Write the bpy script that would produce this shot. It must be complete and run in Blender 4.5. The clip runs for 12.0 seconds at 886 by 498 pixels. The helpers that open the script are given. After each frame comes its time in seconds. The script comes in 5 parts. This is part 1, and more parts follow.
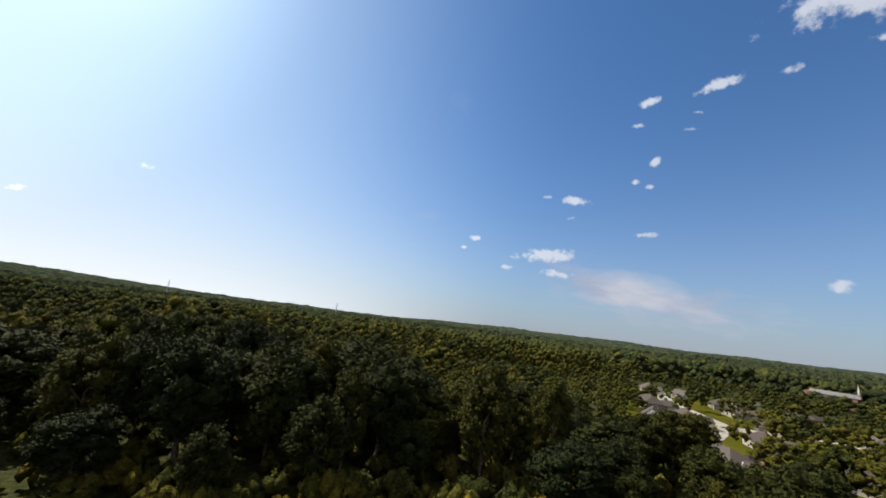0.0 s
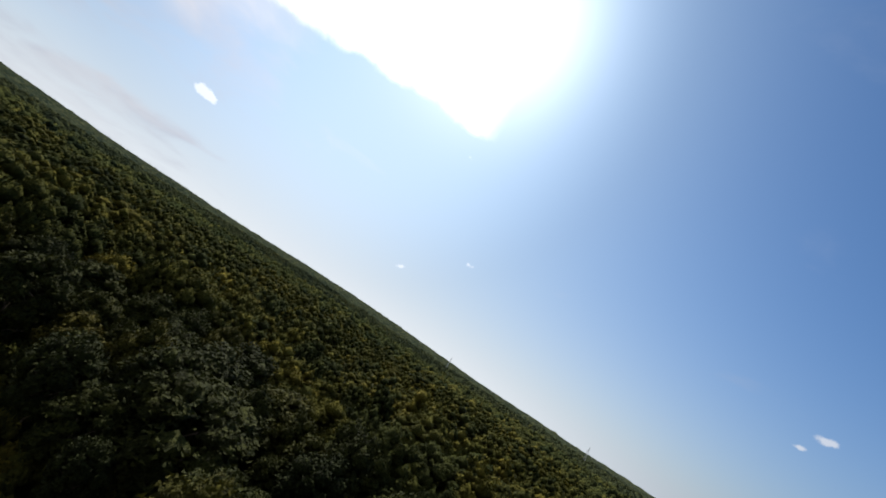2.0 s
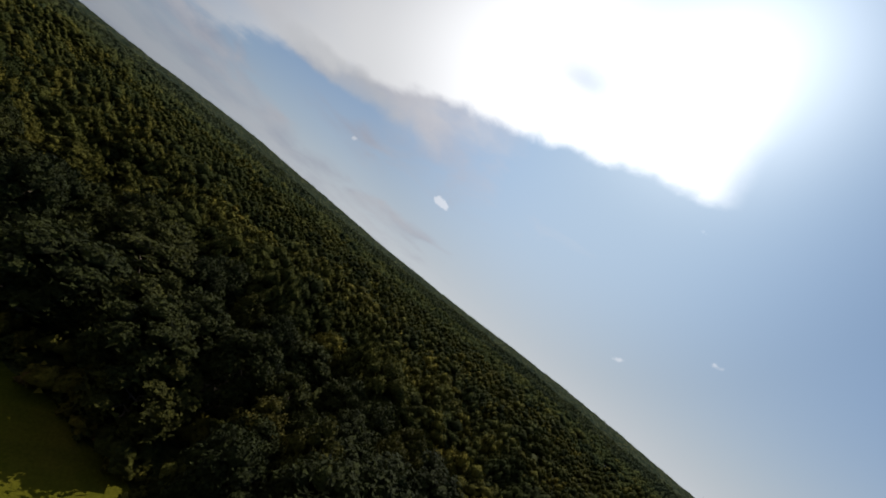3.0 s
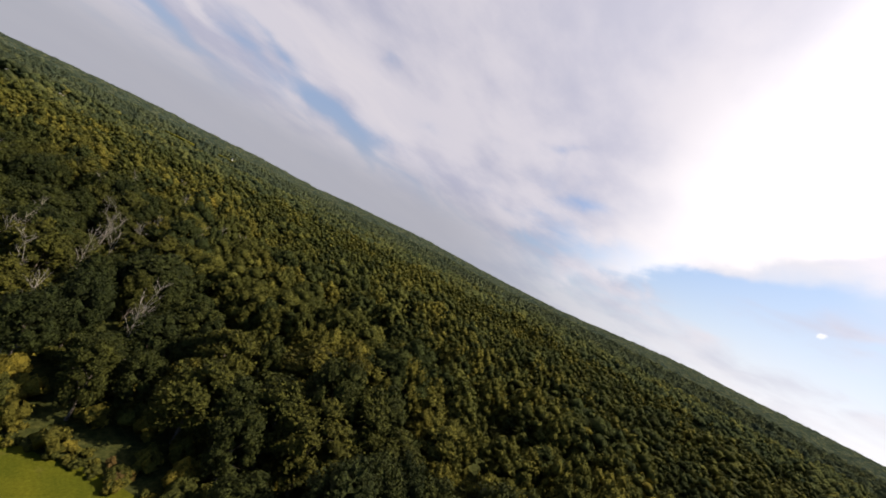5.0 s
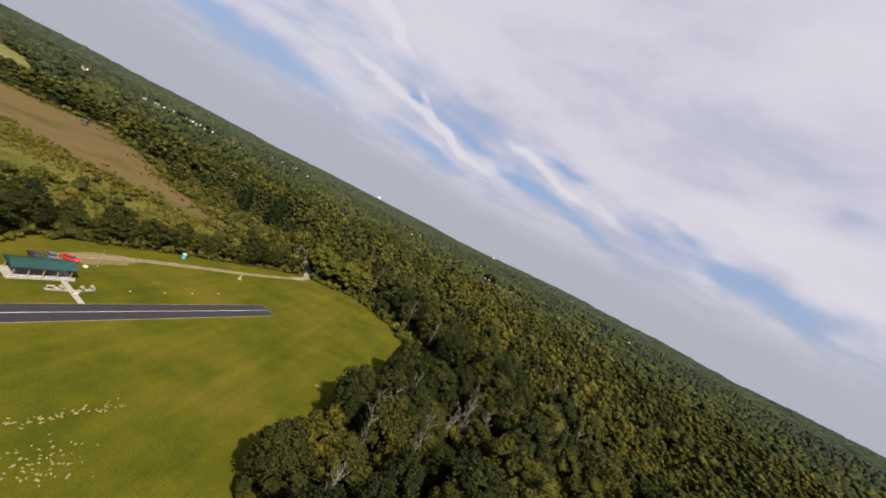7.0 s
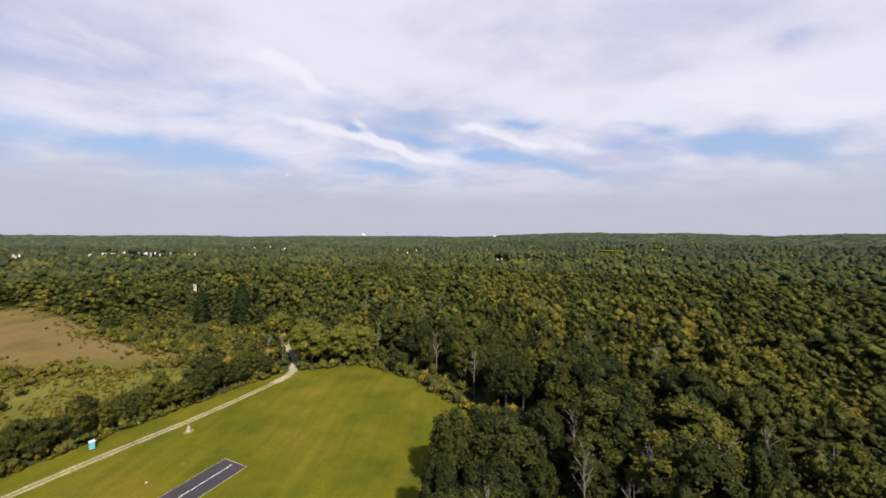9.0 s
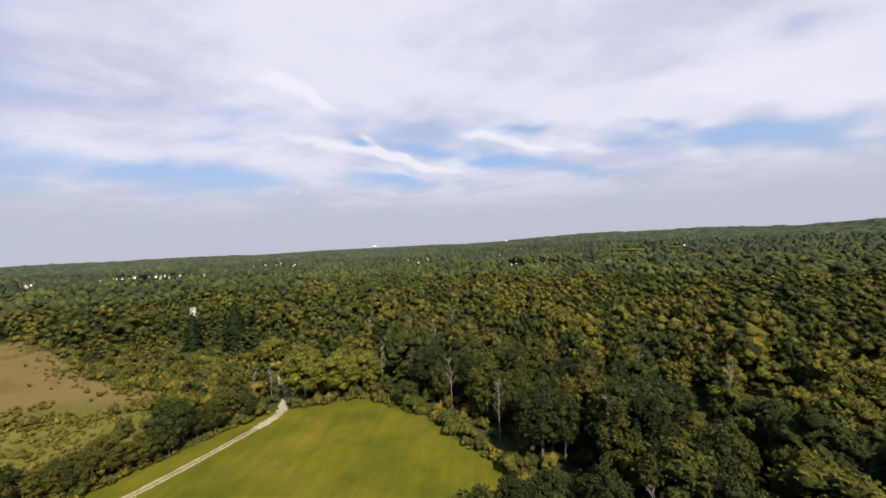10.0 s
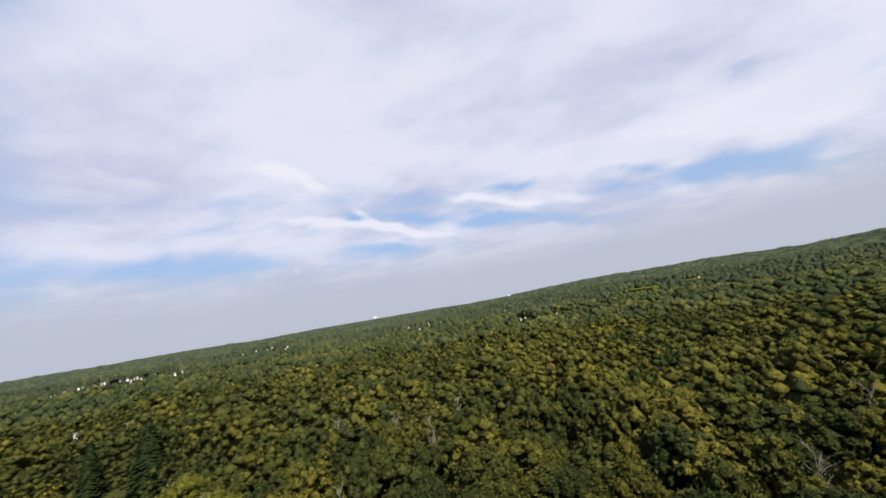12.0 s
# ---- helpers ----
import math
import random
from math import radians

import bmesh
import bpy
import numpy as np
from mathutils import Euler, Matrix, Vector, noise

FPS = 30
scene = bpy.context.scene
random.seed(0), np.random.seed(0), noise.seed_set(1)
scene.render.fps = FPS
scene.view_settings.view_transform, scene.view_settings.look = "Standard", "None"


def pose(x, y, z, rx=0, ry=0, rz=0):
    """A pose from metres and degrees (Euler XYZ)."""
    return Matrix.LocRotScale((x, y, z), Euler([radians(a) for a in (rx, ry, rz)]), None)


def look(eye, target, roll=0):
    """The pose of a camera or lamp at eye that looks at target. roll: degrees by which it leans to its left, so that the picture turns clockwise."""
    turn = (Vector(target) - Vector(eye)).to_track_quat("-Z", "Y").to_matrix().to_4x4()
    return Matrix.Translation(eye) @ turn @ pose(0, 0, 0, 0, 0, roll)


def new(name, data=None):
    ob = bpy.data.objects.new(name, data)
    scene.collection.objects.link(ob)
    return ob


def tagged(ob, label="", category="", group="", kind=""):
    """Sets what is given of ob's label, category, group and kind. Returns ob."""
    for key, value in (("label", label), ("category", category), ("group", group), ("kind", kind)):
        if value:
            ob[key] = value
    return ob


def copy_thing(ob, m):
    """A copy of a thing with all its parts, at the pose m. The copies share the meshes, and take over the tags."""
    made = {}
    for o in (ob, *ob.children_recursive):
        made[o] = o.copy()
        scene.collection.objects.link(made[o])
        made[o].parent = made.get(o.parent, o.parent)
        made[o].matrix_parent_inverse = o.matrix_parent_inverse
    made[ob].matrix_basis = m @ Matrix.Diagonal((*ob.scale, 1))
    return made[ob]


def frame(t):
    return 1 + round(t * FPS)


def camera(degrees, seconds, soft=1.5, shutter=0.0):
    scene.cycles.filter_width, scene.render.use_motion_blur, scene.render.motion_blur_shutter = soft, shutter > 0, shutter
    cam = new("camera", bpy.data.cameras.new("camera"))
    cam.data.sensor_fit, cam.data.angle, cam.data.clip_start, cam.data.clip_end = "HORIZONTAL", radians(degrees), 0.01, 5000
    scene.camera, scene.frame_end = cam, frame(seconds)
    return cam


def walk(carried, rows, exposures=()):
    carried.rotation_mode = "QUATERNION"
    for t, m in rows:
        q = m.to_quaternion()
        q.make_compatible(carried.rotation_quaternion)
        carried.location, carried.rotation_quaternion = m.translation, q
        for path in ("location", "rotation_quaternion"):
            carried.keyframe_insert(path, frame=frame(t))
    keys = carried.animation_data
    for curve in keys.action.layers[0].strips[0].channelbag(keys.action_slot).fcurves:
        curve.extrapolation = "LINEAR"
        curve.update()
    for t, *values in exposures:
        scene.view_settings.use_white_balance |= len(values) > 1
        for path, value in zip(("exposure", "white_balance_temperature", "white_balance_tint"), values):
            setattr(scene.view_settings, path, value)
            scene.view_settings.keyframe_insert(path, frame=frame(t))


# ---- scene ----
EXPOSURES = [  # seconds, stops, kelvin, tint
    (0, 0.66, 6450, 10), (0.5, 0.74, 6450, 10), (1.0, 0.56, 6450, 10), (1.5, 0.56, 6450, 10), (2.0, 0.42, 6400, 10), (2.5, 0.06, 6400, 10), (3.2, -0.14, 6450, 10), (4.0, 0.42, 6700, 13),
    (4.8, 0.82, 6850, 16), (6.0, 0.80, 6850, 16), (6.5, 0.76, 6750, 15), (7.2, 0.90, 6650, 15), (9.0, 1.12, 6500, 14), (10.5, 1.12, 6450, 13), (12, 1.1, 6350, 12),
]
cam = camera(102.0, 12.0, soft=1.7)
PATH = [
    (0, (-65.50, -21.78, 26.69), (-112.25, -107.77, 47.19), 7.09),
    (0.5, (-68.70, -32.10, 30.93), (-99.45, -124.12, 55.14), 28.79),
    (1, (-70.35, -42.91, 33.54), (-85.37, -137.13, 63.47), 32.62),
    (1.5, (-69.40, -54.00, 36.03), (-69.45, -149.47, 65.78), 31.78),
    (2, (-66.23, -64.64, 38.13), (-35.82, -156.59, 63.07), 33.26),
    (2.5, (-61.61, -73.42, 40.11), (-7.18, -155.24, 58.64), 43.96),
    (3, (-55.45, -82.71, 42.19), (23.60, -143.10, 52.37), 38.99),
    (3.4, (-49.35, -89.39, 43.93), (42.73, -128.03, 49.18), 34.74),
    (3.8, (-41.51, -94.34, 45.75), (57.25, -109.96, 46.89), 31.08),
    (4.2, (-32.84, -97.23, 47.52), (66.86, -89.62, 46.16), 28.20),
    (4.6, (-24.23, -97.71, 49.11), (71.21, -67.89, 47.51), 26.38),
    (5, (-16.59, -95.45, 50.39), (69.50, -44.56, 51.19), 26.16),
    (5.5, (-8.00, -90.76, 51.74), (59.99, -18.05, 61.19), 26.19),
    (6, (-0.27, -84.02, 53.36), (42.53, 5.99, 61.57), 30.84),
    (6.5, (4.62, -75.93, 55.13), (20.91, 22.71, 57.41), 33.58),
    (7, (7.86, -66.17, 56.44), (1.47, 33.54, 52.18), 27.54),
    (7.2, (8.72, -62.21, 57.07), (4.97, 37.71, 55.30), 21.52),
    (7.6, (9.79, -53.82, 57.81), (7.94, 46.16, 58.30), 12.70),
    (8, (9.93, -44.69, 57.77), (4.96, 55.19, 57.76), 8.61),
    (8.4, (9.66, -35.08, 57.35), (0.91, 64.53, 55.77), 6.26),
    (8.8, (9.51, -25.26, 56.93), (0.78, 74.32, 53.98), 2.75),
    (9, (9.54, -20.34, 56.78), (2.55, 79.34, 53.03), 0.26),
    (9.5, (8.98, -8.47, 56.12), (3.83, 91.29, 51.46), 0.59),
    (10, (8.78, 3.82, 55.65), (-1.41, 103.29, 54.21), -2.83),
    (10.5, (8.40, 16.68, 55.28), (-4.85, 115.78, 53.17), -8.28),
    (11, (7.83, 29.67, 54.22), (-8.67, 128.18, 49.40), -7.06),
    (11.5, (8.05, 42.83, 52.98), (-7.46, 141.33, 45.42), -9.33),
    (12, (7.90, 56.72, 52.32), (-0.11, 155.14, 68.11), -9.57),
]
walk(cam, [(t, look(eye, target, roll)) for t, eye, target, roll in PATH], EXPOSURES)

# ---------------------------------------------------------------- world, sun
SUN_YAW, SUN_EL = radians(-147), radians(46)
SUN_DIR = Vector((-math.sin(SUN_YAW) * math.cos(SUN_EL), math.cos(SUN_YAW) * math.cos(SUN_EL), math.sin(SUN_EL)))


class Nodes:
    """Short hand for node trees."""

    def __init__(self, tree):
        self.tree = tree
        tree.nodes.clear()

    def add(self, kind, **props):
        n = self.tree.nodes.new(kind)
        for k, v in props.items():
            if k == "operation":
                n.operation = v
            elif k == "data_type":
                n.data_type = v
            elif k == "blend_type":
                n.blend_type = v
            elif k == "noise_dimensions":
                n.noise_dimensions = v
            elif k == "attribute_name":
                n.attribute_name = v
            elif k == "interpolation_type":
                n.interpolation_type = v
            elif k == "feature":
                n.feature = v
        return n

    def put(self, socket, value):
        if hasattr(value, "is_linked") or hasattr(value, "links"):
            self.tree.links.new(value, socket)
        else:
            socket.default_value = value

    def math(self, op, a, b=0.0, c=0.0, clamp=False):
        n = self.add("ShaderNodeMath", operation=op)
        n.use_clamp = clamp
        for s, v in zip(n.inputs, (a, b, c)):
            self.put(s, v)
        return n.outputs[0]

    def vec(self, op, a, b=(0, 0, 0)):
        n = self.add("ShaderNodeVectorMath", operation=op)
        self.put(n.inputs[0], a)
        self.put(n.inputs[1], b)
        return n.outputs["Value"] if op in ("DOT_PRODUCT", "LENGTH") else n.outputs[0]

    def mix(self, f, a, b, blend="MIX"):
        n = self.add("ShaderNodeMix", data_type="RGBA", blend_type=blend)
        self.put(n.inputs[0], f)
        self.put(n.inputs[6], a)
        self.put(n.inputs[7], b)
        return n.outputs[2]

    def noise(self, vector, scale, detail=4.0, rough=0.55, lac=2.0, dist=0.0):
        n = self.add("ShaderNodeTexNoise")
        if vector is not None:
            self.put(n.inputs["Vector"], vector)
        for key, v in (("Scale", scale), ("Detail", detail), ("Roughness", rough), ("Lacunarity", lac), ("Distortion", dist)):
            n.inputs[key].default_value = v
        return n.outputs[0]

    def step(self, v, lo, hi, a=0.0, b=1.0):
        n = self.add("ShaderNodeMapRange", interpolation_type="SMOOTHSTEP")
        for s, x in zip(n.inputs, (v, lo, hi, a, b)):
            self.put(s, x)
        return n.outputs[0]

    def ramp(self, f, stops):
        n = self.add("ShaderNodeValToRGB")
        self.put(n.inputs[0], f)
        e = n.color_ramp.elements
        while len(e) < len(stops):
            e.new(0.5)
        for el, (p, c) in zip(e, stops):
            el.position, el.color = p, (*c, 1)
        return n.outputs[0]


def direction(yaw, el):
    y, e = radians(yaw), radians(el)
    return (-math.sin(y) * math.cos(e), math.cos(y) * math.cos(e), math.sin(e))


def oval(n, ray, yaw, el, wide, high, tilt):
    """A soft oval patch of sky about one bearing."""
    c = Vector(direction(yaw, el))
    right = c.cross((0, 0, 1)).normalized()
    upw = right.cross(c)
    a = right * math.cos(radians(tilt)) + upw * math.sin(radians(tilt))
    b = upw * math.cos(radians(tilt)) - right * math.sin(radians(tilt))
    u = n.math("DIVIDE", n.vec("DOT_PRODUCT", ray, tuple(a)), math.sin(radians(wide)))
    v = n.math("DIVIDE", n.vec("DOT_PRODUCT", ray, tuple(b)), math.sin(radians(high)))
    q = n.math("ADD", n.math("MULTIPLY", u, u), n.math("MULTIPLY", v, v))
    front = n.math("GREATER_THAN", n.vec("DOT_PRODUCT", ray, tuple(c)), 0.0)
    return n.math("MULTIPLY", n.math("EXPONENT", n.math("MULTIPLY", q, -1.0)), front)


def make_sky():
    w = bpy.data.worlds.new("sky")
    scene.world = w
    w.use_nodes = True
    n = Nodes(w.node_tree)
    ray = n.add("ShaderNodeTexCoord").outputs["Generated"]
    xyz = n.add("ShaderNodeSeparateXYZ")
    n.put(xyz.inputs[0], ray)
    x, y, z = xyz.outputs
    sky = n.add("ShaderNodeTexSky")
    sky.sky_type, sky.sun_disc = "NISHITA", False
    sky.sun_elevation = SUN_EL
    sky.sun_rotation = math.atan2(SUN_DIR.x, SUN_DIR.y)
    sky.air_density, sky.dust_density, sky.ozone_density = 1.0, 0.6, 1.5
    clear = n.mix(1.0, sky.outputs[0], (*SKY, 1), "MULTIPLY")
    # haze low over the horizon
    low = n.math("POWER", n.math("SUBTRACT", 1.0, n.math("MAXIMUM", z, 0.0)), 5.0)
    clear = n.mix(n.math("MULTIPLY", low, 0.98), clear, (*HAZE, 1))
    # whitish haze under the sun, and its glow
    near = n.math("MAXIMUM", n.vec("DOT_PRODUCT", ray, tuple(SUN_DIR)), 0.0)
    under = n.math("MAXIMUM", n.vec("DOT_PRODUCT", ray, direction(-144, 8)), 0.0)
    milk = n.math("ADD", n.math("MULTIPLY", n.math("POWER", under, 2.8), 0.86), n.math("MULTIPLY", n.math("POWER", near, 14.0), 0.45), clamp=True)
    clear = n.mix(milk, clear, (*MILK, 1))
    # the horizon under the sun is whiter still
    pale = n.math("MULTIPLY", n.math("POWER", n.math("SUBTRACT", 1.0, n.math("MAXIMUM", z, 0.0)), 6.5), n.step(under, 0.2, 0.95))
    clear = n.mix(n.math("MULTIPLY", pale, 0.9), clear, (1.0, 1.04, 1.07, 1))
    glow = n.math("MULTIPLY", n.math("POWER", near, 60.0), 0.9)
    clear = n.mix(1.0, clear, n.mix(1.0, (1.0, 0.98, 0.95, 1), glow, "MULTIPLY"), "ADD")
    # cloud deck on a flat ceiling overhead
    up = n.math("ADD", n.math("MAXIMUM", z, 0.0), 0.2)
    flat = n.add("ShaderNodeCombineXYZ")
    n.put(flat.inputs[0], n.math("DIVIDE", x, up))
    n.put(flat.inputs[1], n.math("DIVIDE", y, up))
    turned = n.add("ShaderNodeMapping")
    n.put(turned.inputs[0], flat.outputs[0])
    turned.inputs["Rotation"].default_value = (0, 0, radians(20))
    turned.inputs["Scale"].default_value = (0.8, 1.1, 1)
    turned.inputs["Location"].default_value = (3.1, 1.7, 0)
    big = n.noise(turned.outputs[0], 1.1, 3, 0.5)
    fine = n.noise(turned.outputs[0], 2.8, 8, 0.54, dist=0.5)
    body = n.math("ADD", n.math("MULTIPLY", big, 0.4), n.math("MULTIPLY", fine, 0.6))
    side = n.vec("DOT_PRODUCT", ray, direction(-30, 0))
    body = n.math("ADD", 0.5, n.math("MULTIPLY", n.math("SUBTRACT", body, 0.5), n.step(side, -0.2, 0.3, 1.0, 0.9)))
    cover = n.step(side, -0.35, 0.20, -0.27, 0.15)
    over = n.step(z, 0.27, 0.42, 0.0, 0.14)
    cover = n.math("ADD", cover, n.math("MULTIPLY", over, n.step(side, -0.2, 0.3)))
    # edges of the banks are frayed
    fray = n.add("ShaderNodeTexNoise")
    n.put(fray.inputs["Vector"], ray)
    fray.inputs["Scale"].default_value, fray.inputs["Detail"].default_value = 9.0, 5.0
    bent = n.vec("ADD", ray, n.vec("MULTIPLY", n.vec("SUBTRACT", fray.outputs["Color"], (0.5, 0.5, 0.5)), (0.07, 0.07, 0.05)))
    near_ray = n.vec("ADD", ray, n.vec("MULTIPLY", n.vec("SUBTRACT", fray.outputs["Color"], (0.5, 0.5, 0.5)), (0.02, 0.02, 0.012)))
    wavy = n.vec("ADD", ray, n.vec("MULTIPLY", n.vec("SUBTRACT", fray.outputs["Color"], (0.5, 0.5, 0.5)), (0.085, 0.085, 0.05)))
    # gaps and banks of the deck, each at its own bearing: yaw, elevation, width, height, tilt, amount
    for yaw, el, wide, high, tilt, amount in BANKS:
        cover = n.math("ADD", cover, n.math("MULTIPLY", oval(n, wavy, yaw, el, wide, high, tilt), amount))
    # wisps drawn out along the wind
    wind = Vector((math.cos(radians(-14)), 0, math.sin(radians(-14))))
    across = Vector((-wind.z, 0, wind.x))
    drawn = n.add("ShaderNodeCombineXYZ")
    n.put(drawn.inputs[0], n.math("MULTIPLY", n.vec("DOT_PRODUCT", bent, tuple(wind)), 3.2))
    n.put(drawn.inputs[1], n.math("MULTIPLY", n.vec("DOT_PRODUCT", bent, tuple(across)), 17.0))
    wisp = n.math("SUBTRACT", n.noise(drawn.outputs[0], 1.0, 6, 0.6, dist=0.6), 0.5)
    cover = n.math("ADD", cover, n.math("MULTIPLY", wisp, n.step(side, 0.2, 0.6, 0.0, 0.24)))
    dense = n.math("ADD", body, cover)
    mask = n.step(dense, 0.33, 0.71)
    mottle = n.noise(turned.outputs[0], 1.5, 7, 0.55)
    shade = n.step(n.math("ADD", n.math("MULTIPLY", mottle, 0.82), n.math("MULTIPLY", dense, 0.18)), 0.38, 0.64)
    cloud = n.mix(shade, (*CLOUD_DARK, 1), (*CLOUD_LIGHT, 1))
    cloud = n.mix(1.0, cloud, n.mix(1.0, (1, 0.97, 0.91, 1), n.math("MULTIPLY", n.math("POWER", near, 2.2), 0.46), "MULTIPLY"), "ADD")
    thin = n.math("MULTIPLY", mask, n.step(z, -0.01, 0.14, 0.35, 0.94))
    clouded = n.step(n.vec("DOT_PRODUCT", ray, direction(4, 0)), 0.1, 0.5)
    clear = n.mix(n.math("MULTIPLY", clouded, 0.7), clear, (*VEIL, 1))
    out = n.mix(thin, clear, cloud)
    # white streaks drawn out by the wind
    streak = None
    for yaw, el, wide, high, tilt, amount in STREAKS:
        one = n.math("MULTIPLY", oval(n, wavy, yaw, el, wide, high, tilt), amount)
        streak = one if streak is None else n.math("ADD", streak, one)
    frayed = n.math("ADD", streak, n.math("MULTIPLY", n.math("SUBTRACT", n.noise(drawn.outputs[0], 1.6, 5, 0.6), 0.5), 1.1))
    frayed = n.math("MULTIPLY", n.step(frayed, 0.22, 0.95), n.step(streak, 0.05, 0.4))
    out = n.mix(n.math("MULTIPLY", frayed, 0.85), out, (*STREAK, 1))
    # the bright bank before the sun: a sharp lower edge, and a side where it ends
    low_edge = Vector(direction(-104, 17.5)).cross(Vector(direction(-155.5, 31.5))).normalized()
    low_edge = low_edge if low_edge.z > 0 else -low_edge
    end_edge = Vector(direction(-158.5 + 90, 0))
    edge_ray = n.vec("ADD", ray, n.vec("MULTIPLY", n.vec("SUBTRACT", fray.outputs["Color"], (0.5, 0.5, 0.5)), (0.05, 0.05, 0.09)))
    above = n.math("ADD", n.vec("DOT_PRODUCT", edge_ray, tuple(low_edge)), n.math("MULTIPLY", n.math("SUBTRACT", fine, 0.5), 0.10))
    within = n.math("MULTIPLY", n.vec("DOT_PRODUCT", edge_ray, tuple(end_edge)), 0.55)
    shape = n.math("SMOOTH_MIN", above, within, 0.02)
    hole = n.math("MULTIPLY", oval(n, bent, -128, 38, 6.0, 2.2, 6), 0.62)
    eastward = n.step(n.vec("DOT_PRODUCT", ray, direction(-130, 0)), 0.55, 0.82)
    lit = n.math("ADD", 0.98, n.math("MULTIPLY", n.math("POWER", near, 4.0), 1.15))
    bank_mask = n.math("MULTIPLY", n.step(shape, -0.004, 0.045), n.math("SUBTRACT", 0.95, hole))
    out = n.mix(n.math("MULTIPLY", bank_mask, eastward), out, n.mix(1.0, (0.98, 0.985, 1.0, 1), lit, "MULTIPLY"))
    # a thinner sheet below it
    sheet_low = n.math("ADD", oval(n, bent, -99, 15.5, 13.0, 2.4, 10), n.math("MULTIPLY", n.math("SUBTRACT", fine, 0.5), 0.8))
    out = n.mix(n.math("MULTIPLY", n.step(sheet_low, 0.35, 0.8), 0.55), out, (0.80, 0.82, 0.86, 1))
    # small ragged puffs of fair-weather cloud
    tatter = n.math("ADD", n.math("MULTIPLY", n.noise(ray, 26.0, 3, 0.5), 0.6), n.math("MULTIPLY", n.noise(ray, 75.0, 4, 0.6), 0.4))
    heap = None
    for yaw, el, wide, high, tilt, amount in PUFFS:
        bump = n.math("MULTIPLY", oval(n, near_ray, yaw, el, wide, high * 0.8, tilt), amount)
        heap = bump if heap is None else n.math("MAXIMUM", heap, bump)
    puff = n.step(n.math("ADD", heap, n.math("MULTIPLY", n.math("SUBTRACT", tatter, 0.5), 2.6)), 0.55, 1.1)
    puff = n.math("MULTIPLY", puff, n.step(heap, 0.05, 0.3))
    sunlit = n.math("ADD", 1.0, n.math("MULTIPLY", n.math("POWER", near, 2.0), 1.1))
    out = n.mix(n.math("MULTIPLY", puff, 0.78), out, n.mix(1.0, (*PUFF, 1), sunlit, "MULTIPLY"))
    # grey haze bank under the deck
    bank = n.math("MULTIPLY", n.step(z, 0.06, 0.21, 0.92, 0.0), clouded)
    out = n.mix(bank, out, (*LOW_VEIL, 1))
    aureole = n.step(n.vec("DOT_PRODUCT", ray, direction(-138, 36)), 0.80, 0.99, 1.0, 1.3)
    out = n.mix(1.0, out, aureole, "MULTIPLY")
    bg = n.add("ShaderNodeBackground")
    n.put(bg.inputs["Color"], out)
    bg.inputs["Strength"].default_value = 0.63
    end = n.add("ShaderNodeOutputWorld")
    n.tree.links.new(bg.outputs[0], end.inputs[0])


MILK = (0.62, 0.79, 0.98)
SKY = (0.066, 0.104, 0.138)
HAZE = (0.38, 0.425, 0.49)
CLOUD_LIGHT, CLOUD_DARK = (0.592, 0.597, 0.664), (0.405, 0.430, 0.545)
VEIL, LOW_VEIL = (0.29, 0.385, 0.545), (0.372, 0.398, 0.455)
PUFF = (0.70, 0.73, 0.79)
STREAK = (0.64, 0.64, 0.69)
PUFFS = [  # yaw, elevation, width, height, tilt, amount
    (97.4, 37.5, 8.0, 3.4, -16, 1.2), (120.9, 33.3, 2.1, 1.0, 10, 1.1), (112.3, 33.6, 3.2, 1.1, 3, 1.1), (122.5, 30.5, 1.2, 0.7, -3, 1.0), (115.5, 29.1, 1.6, 0.6, -7, 1.0),
    (114.5, 31.0, 1.0, 0.5, -11, 0.9), (120.1, 25.4, 1.0, 0.8, 38, 1.0), (122.7, 23.1, 0.8, 0.6, -5, 0.95), (120.7, 22.3, 0.8, 0.6, -5, 0.95), (131.0, 20.6, 2.4, 0.9, -10, 1.2),
    (135.3, 21.2, 0.8, 0.5, -1, 0.9), (131.6, 18.1, 1.0, 0.5, 0, 0.9), (146.5, 14.2, 1.2, 0.7, 4, 1.0), (148.2, 12.6, 0.8, 0.5, 3, 0.95), (141.1, 10.0, 1.3, 0.7, -2, 1.0),
    (135.0, 12.4, 5.0, 1.6, 4, 1.3), (133.5, 9.7, 3.3, 1.0, -3, 1.0), (121.2, 15.7, 2.5, 0.7, 1, 0.9), (124.7, 14.3, 1.0, 0.5, -1, 0.85), (102.6, 9.3, 1.5, 1.0, -3, 1.1),
    (98.7, 7.4, 1.4, 0.7, -3, 0.9), (-157.3, 8.3, 1.6, 0.7, 12, 0.9), (93.3, 33.1, 1.3, 0.6, -7, 1.0), (97.1, 33.3, 1.3, 0.6, -12, 1.0), (104.3, 33.1, 2.4, 0.8, 1, 0.75),
    (-122.5, 11.4, 1.7, 1.0, -4, 1.6), (-106.1, 10.0, 0.8, 0.6, 11, 1.0), (-166.8, 14.4, 1.1, 0.6, 6, 0.9), (27.2, 8.8, 1.3, 0.9, 1, 0.75), (33.4, 9.4, 0.9, 0.9, 2, 0.7),
    (-157.0, 28.6, 1.4, 0.6, -9, 0.8), (90.0, 44.0, 6.0, 3.0, -16, 1.1),
]
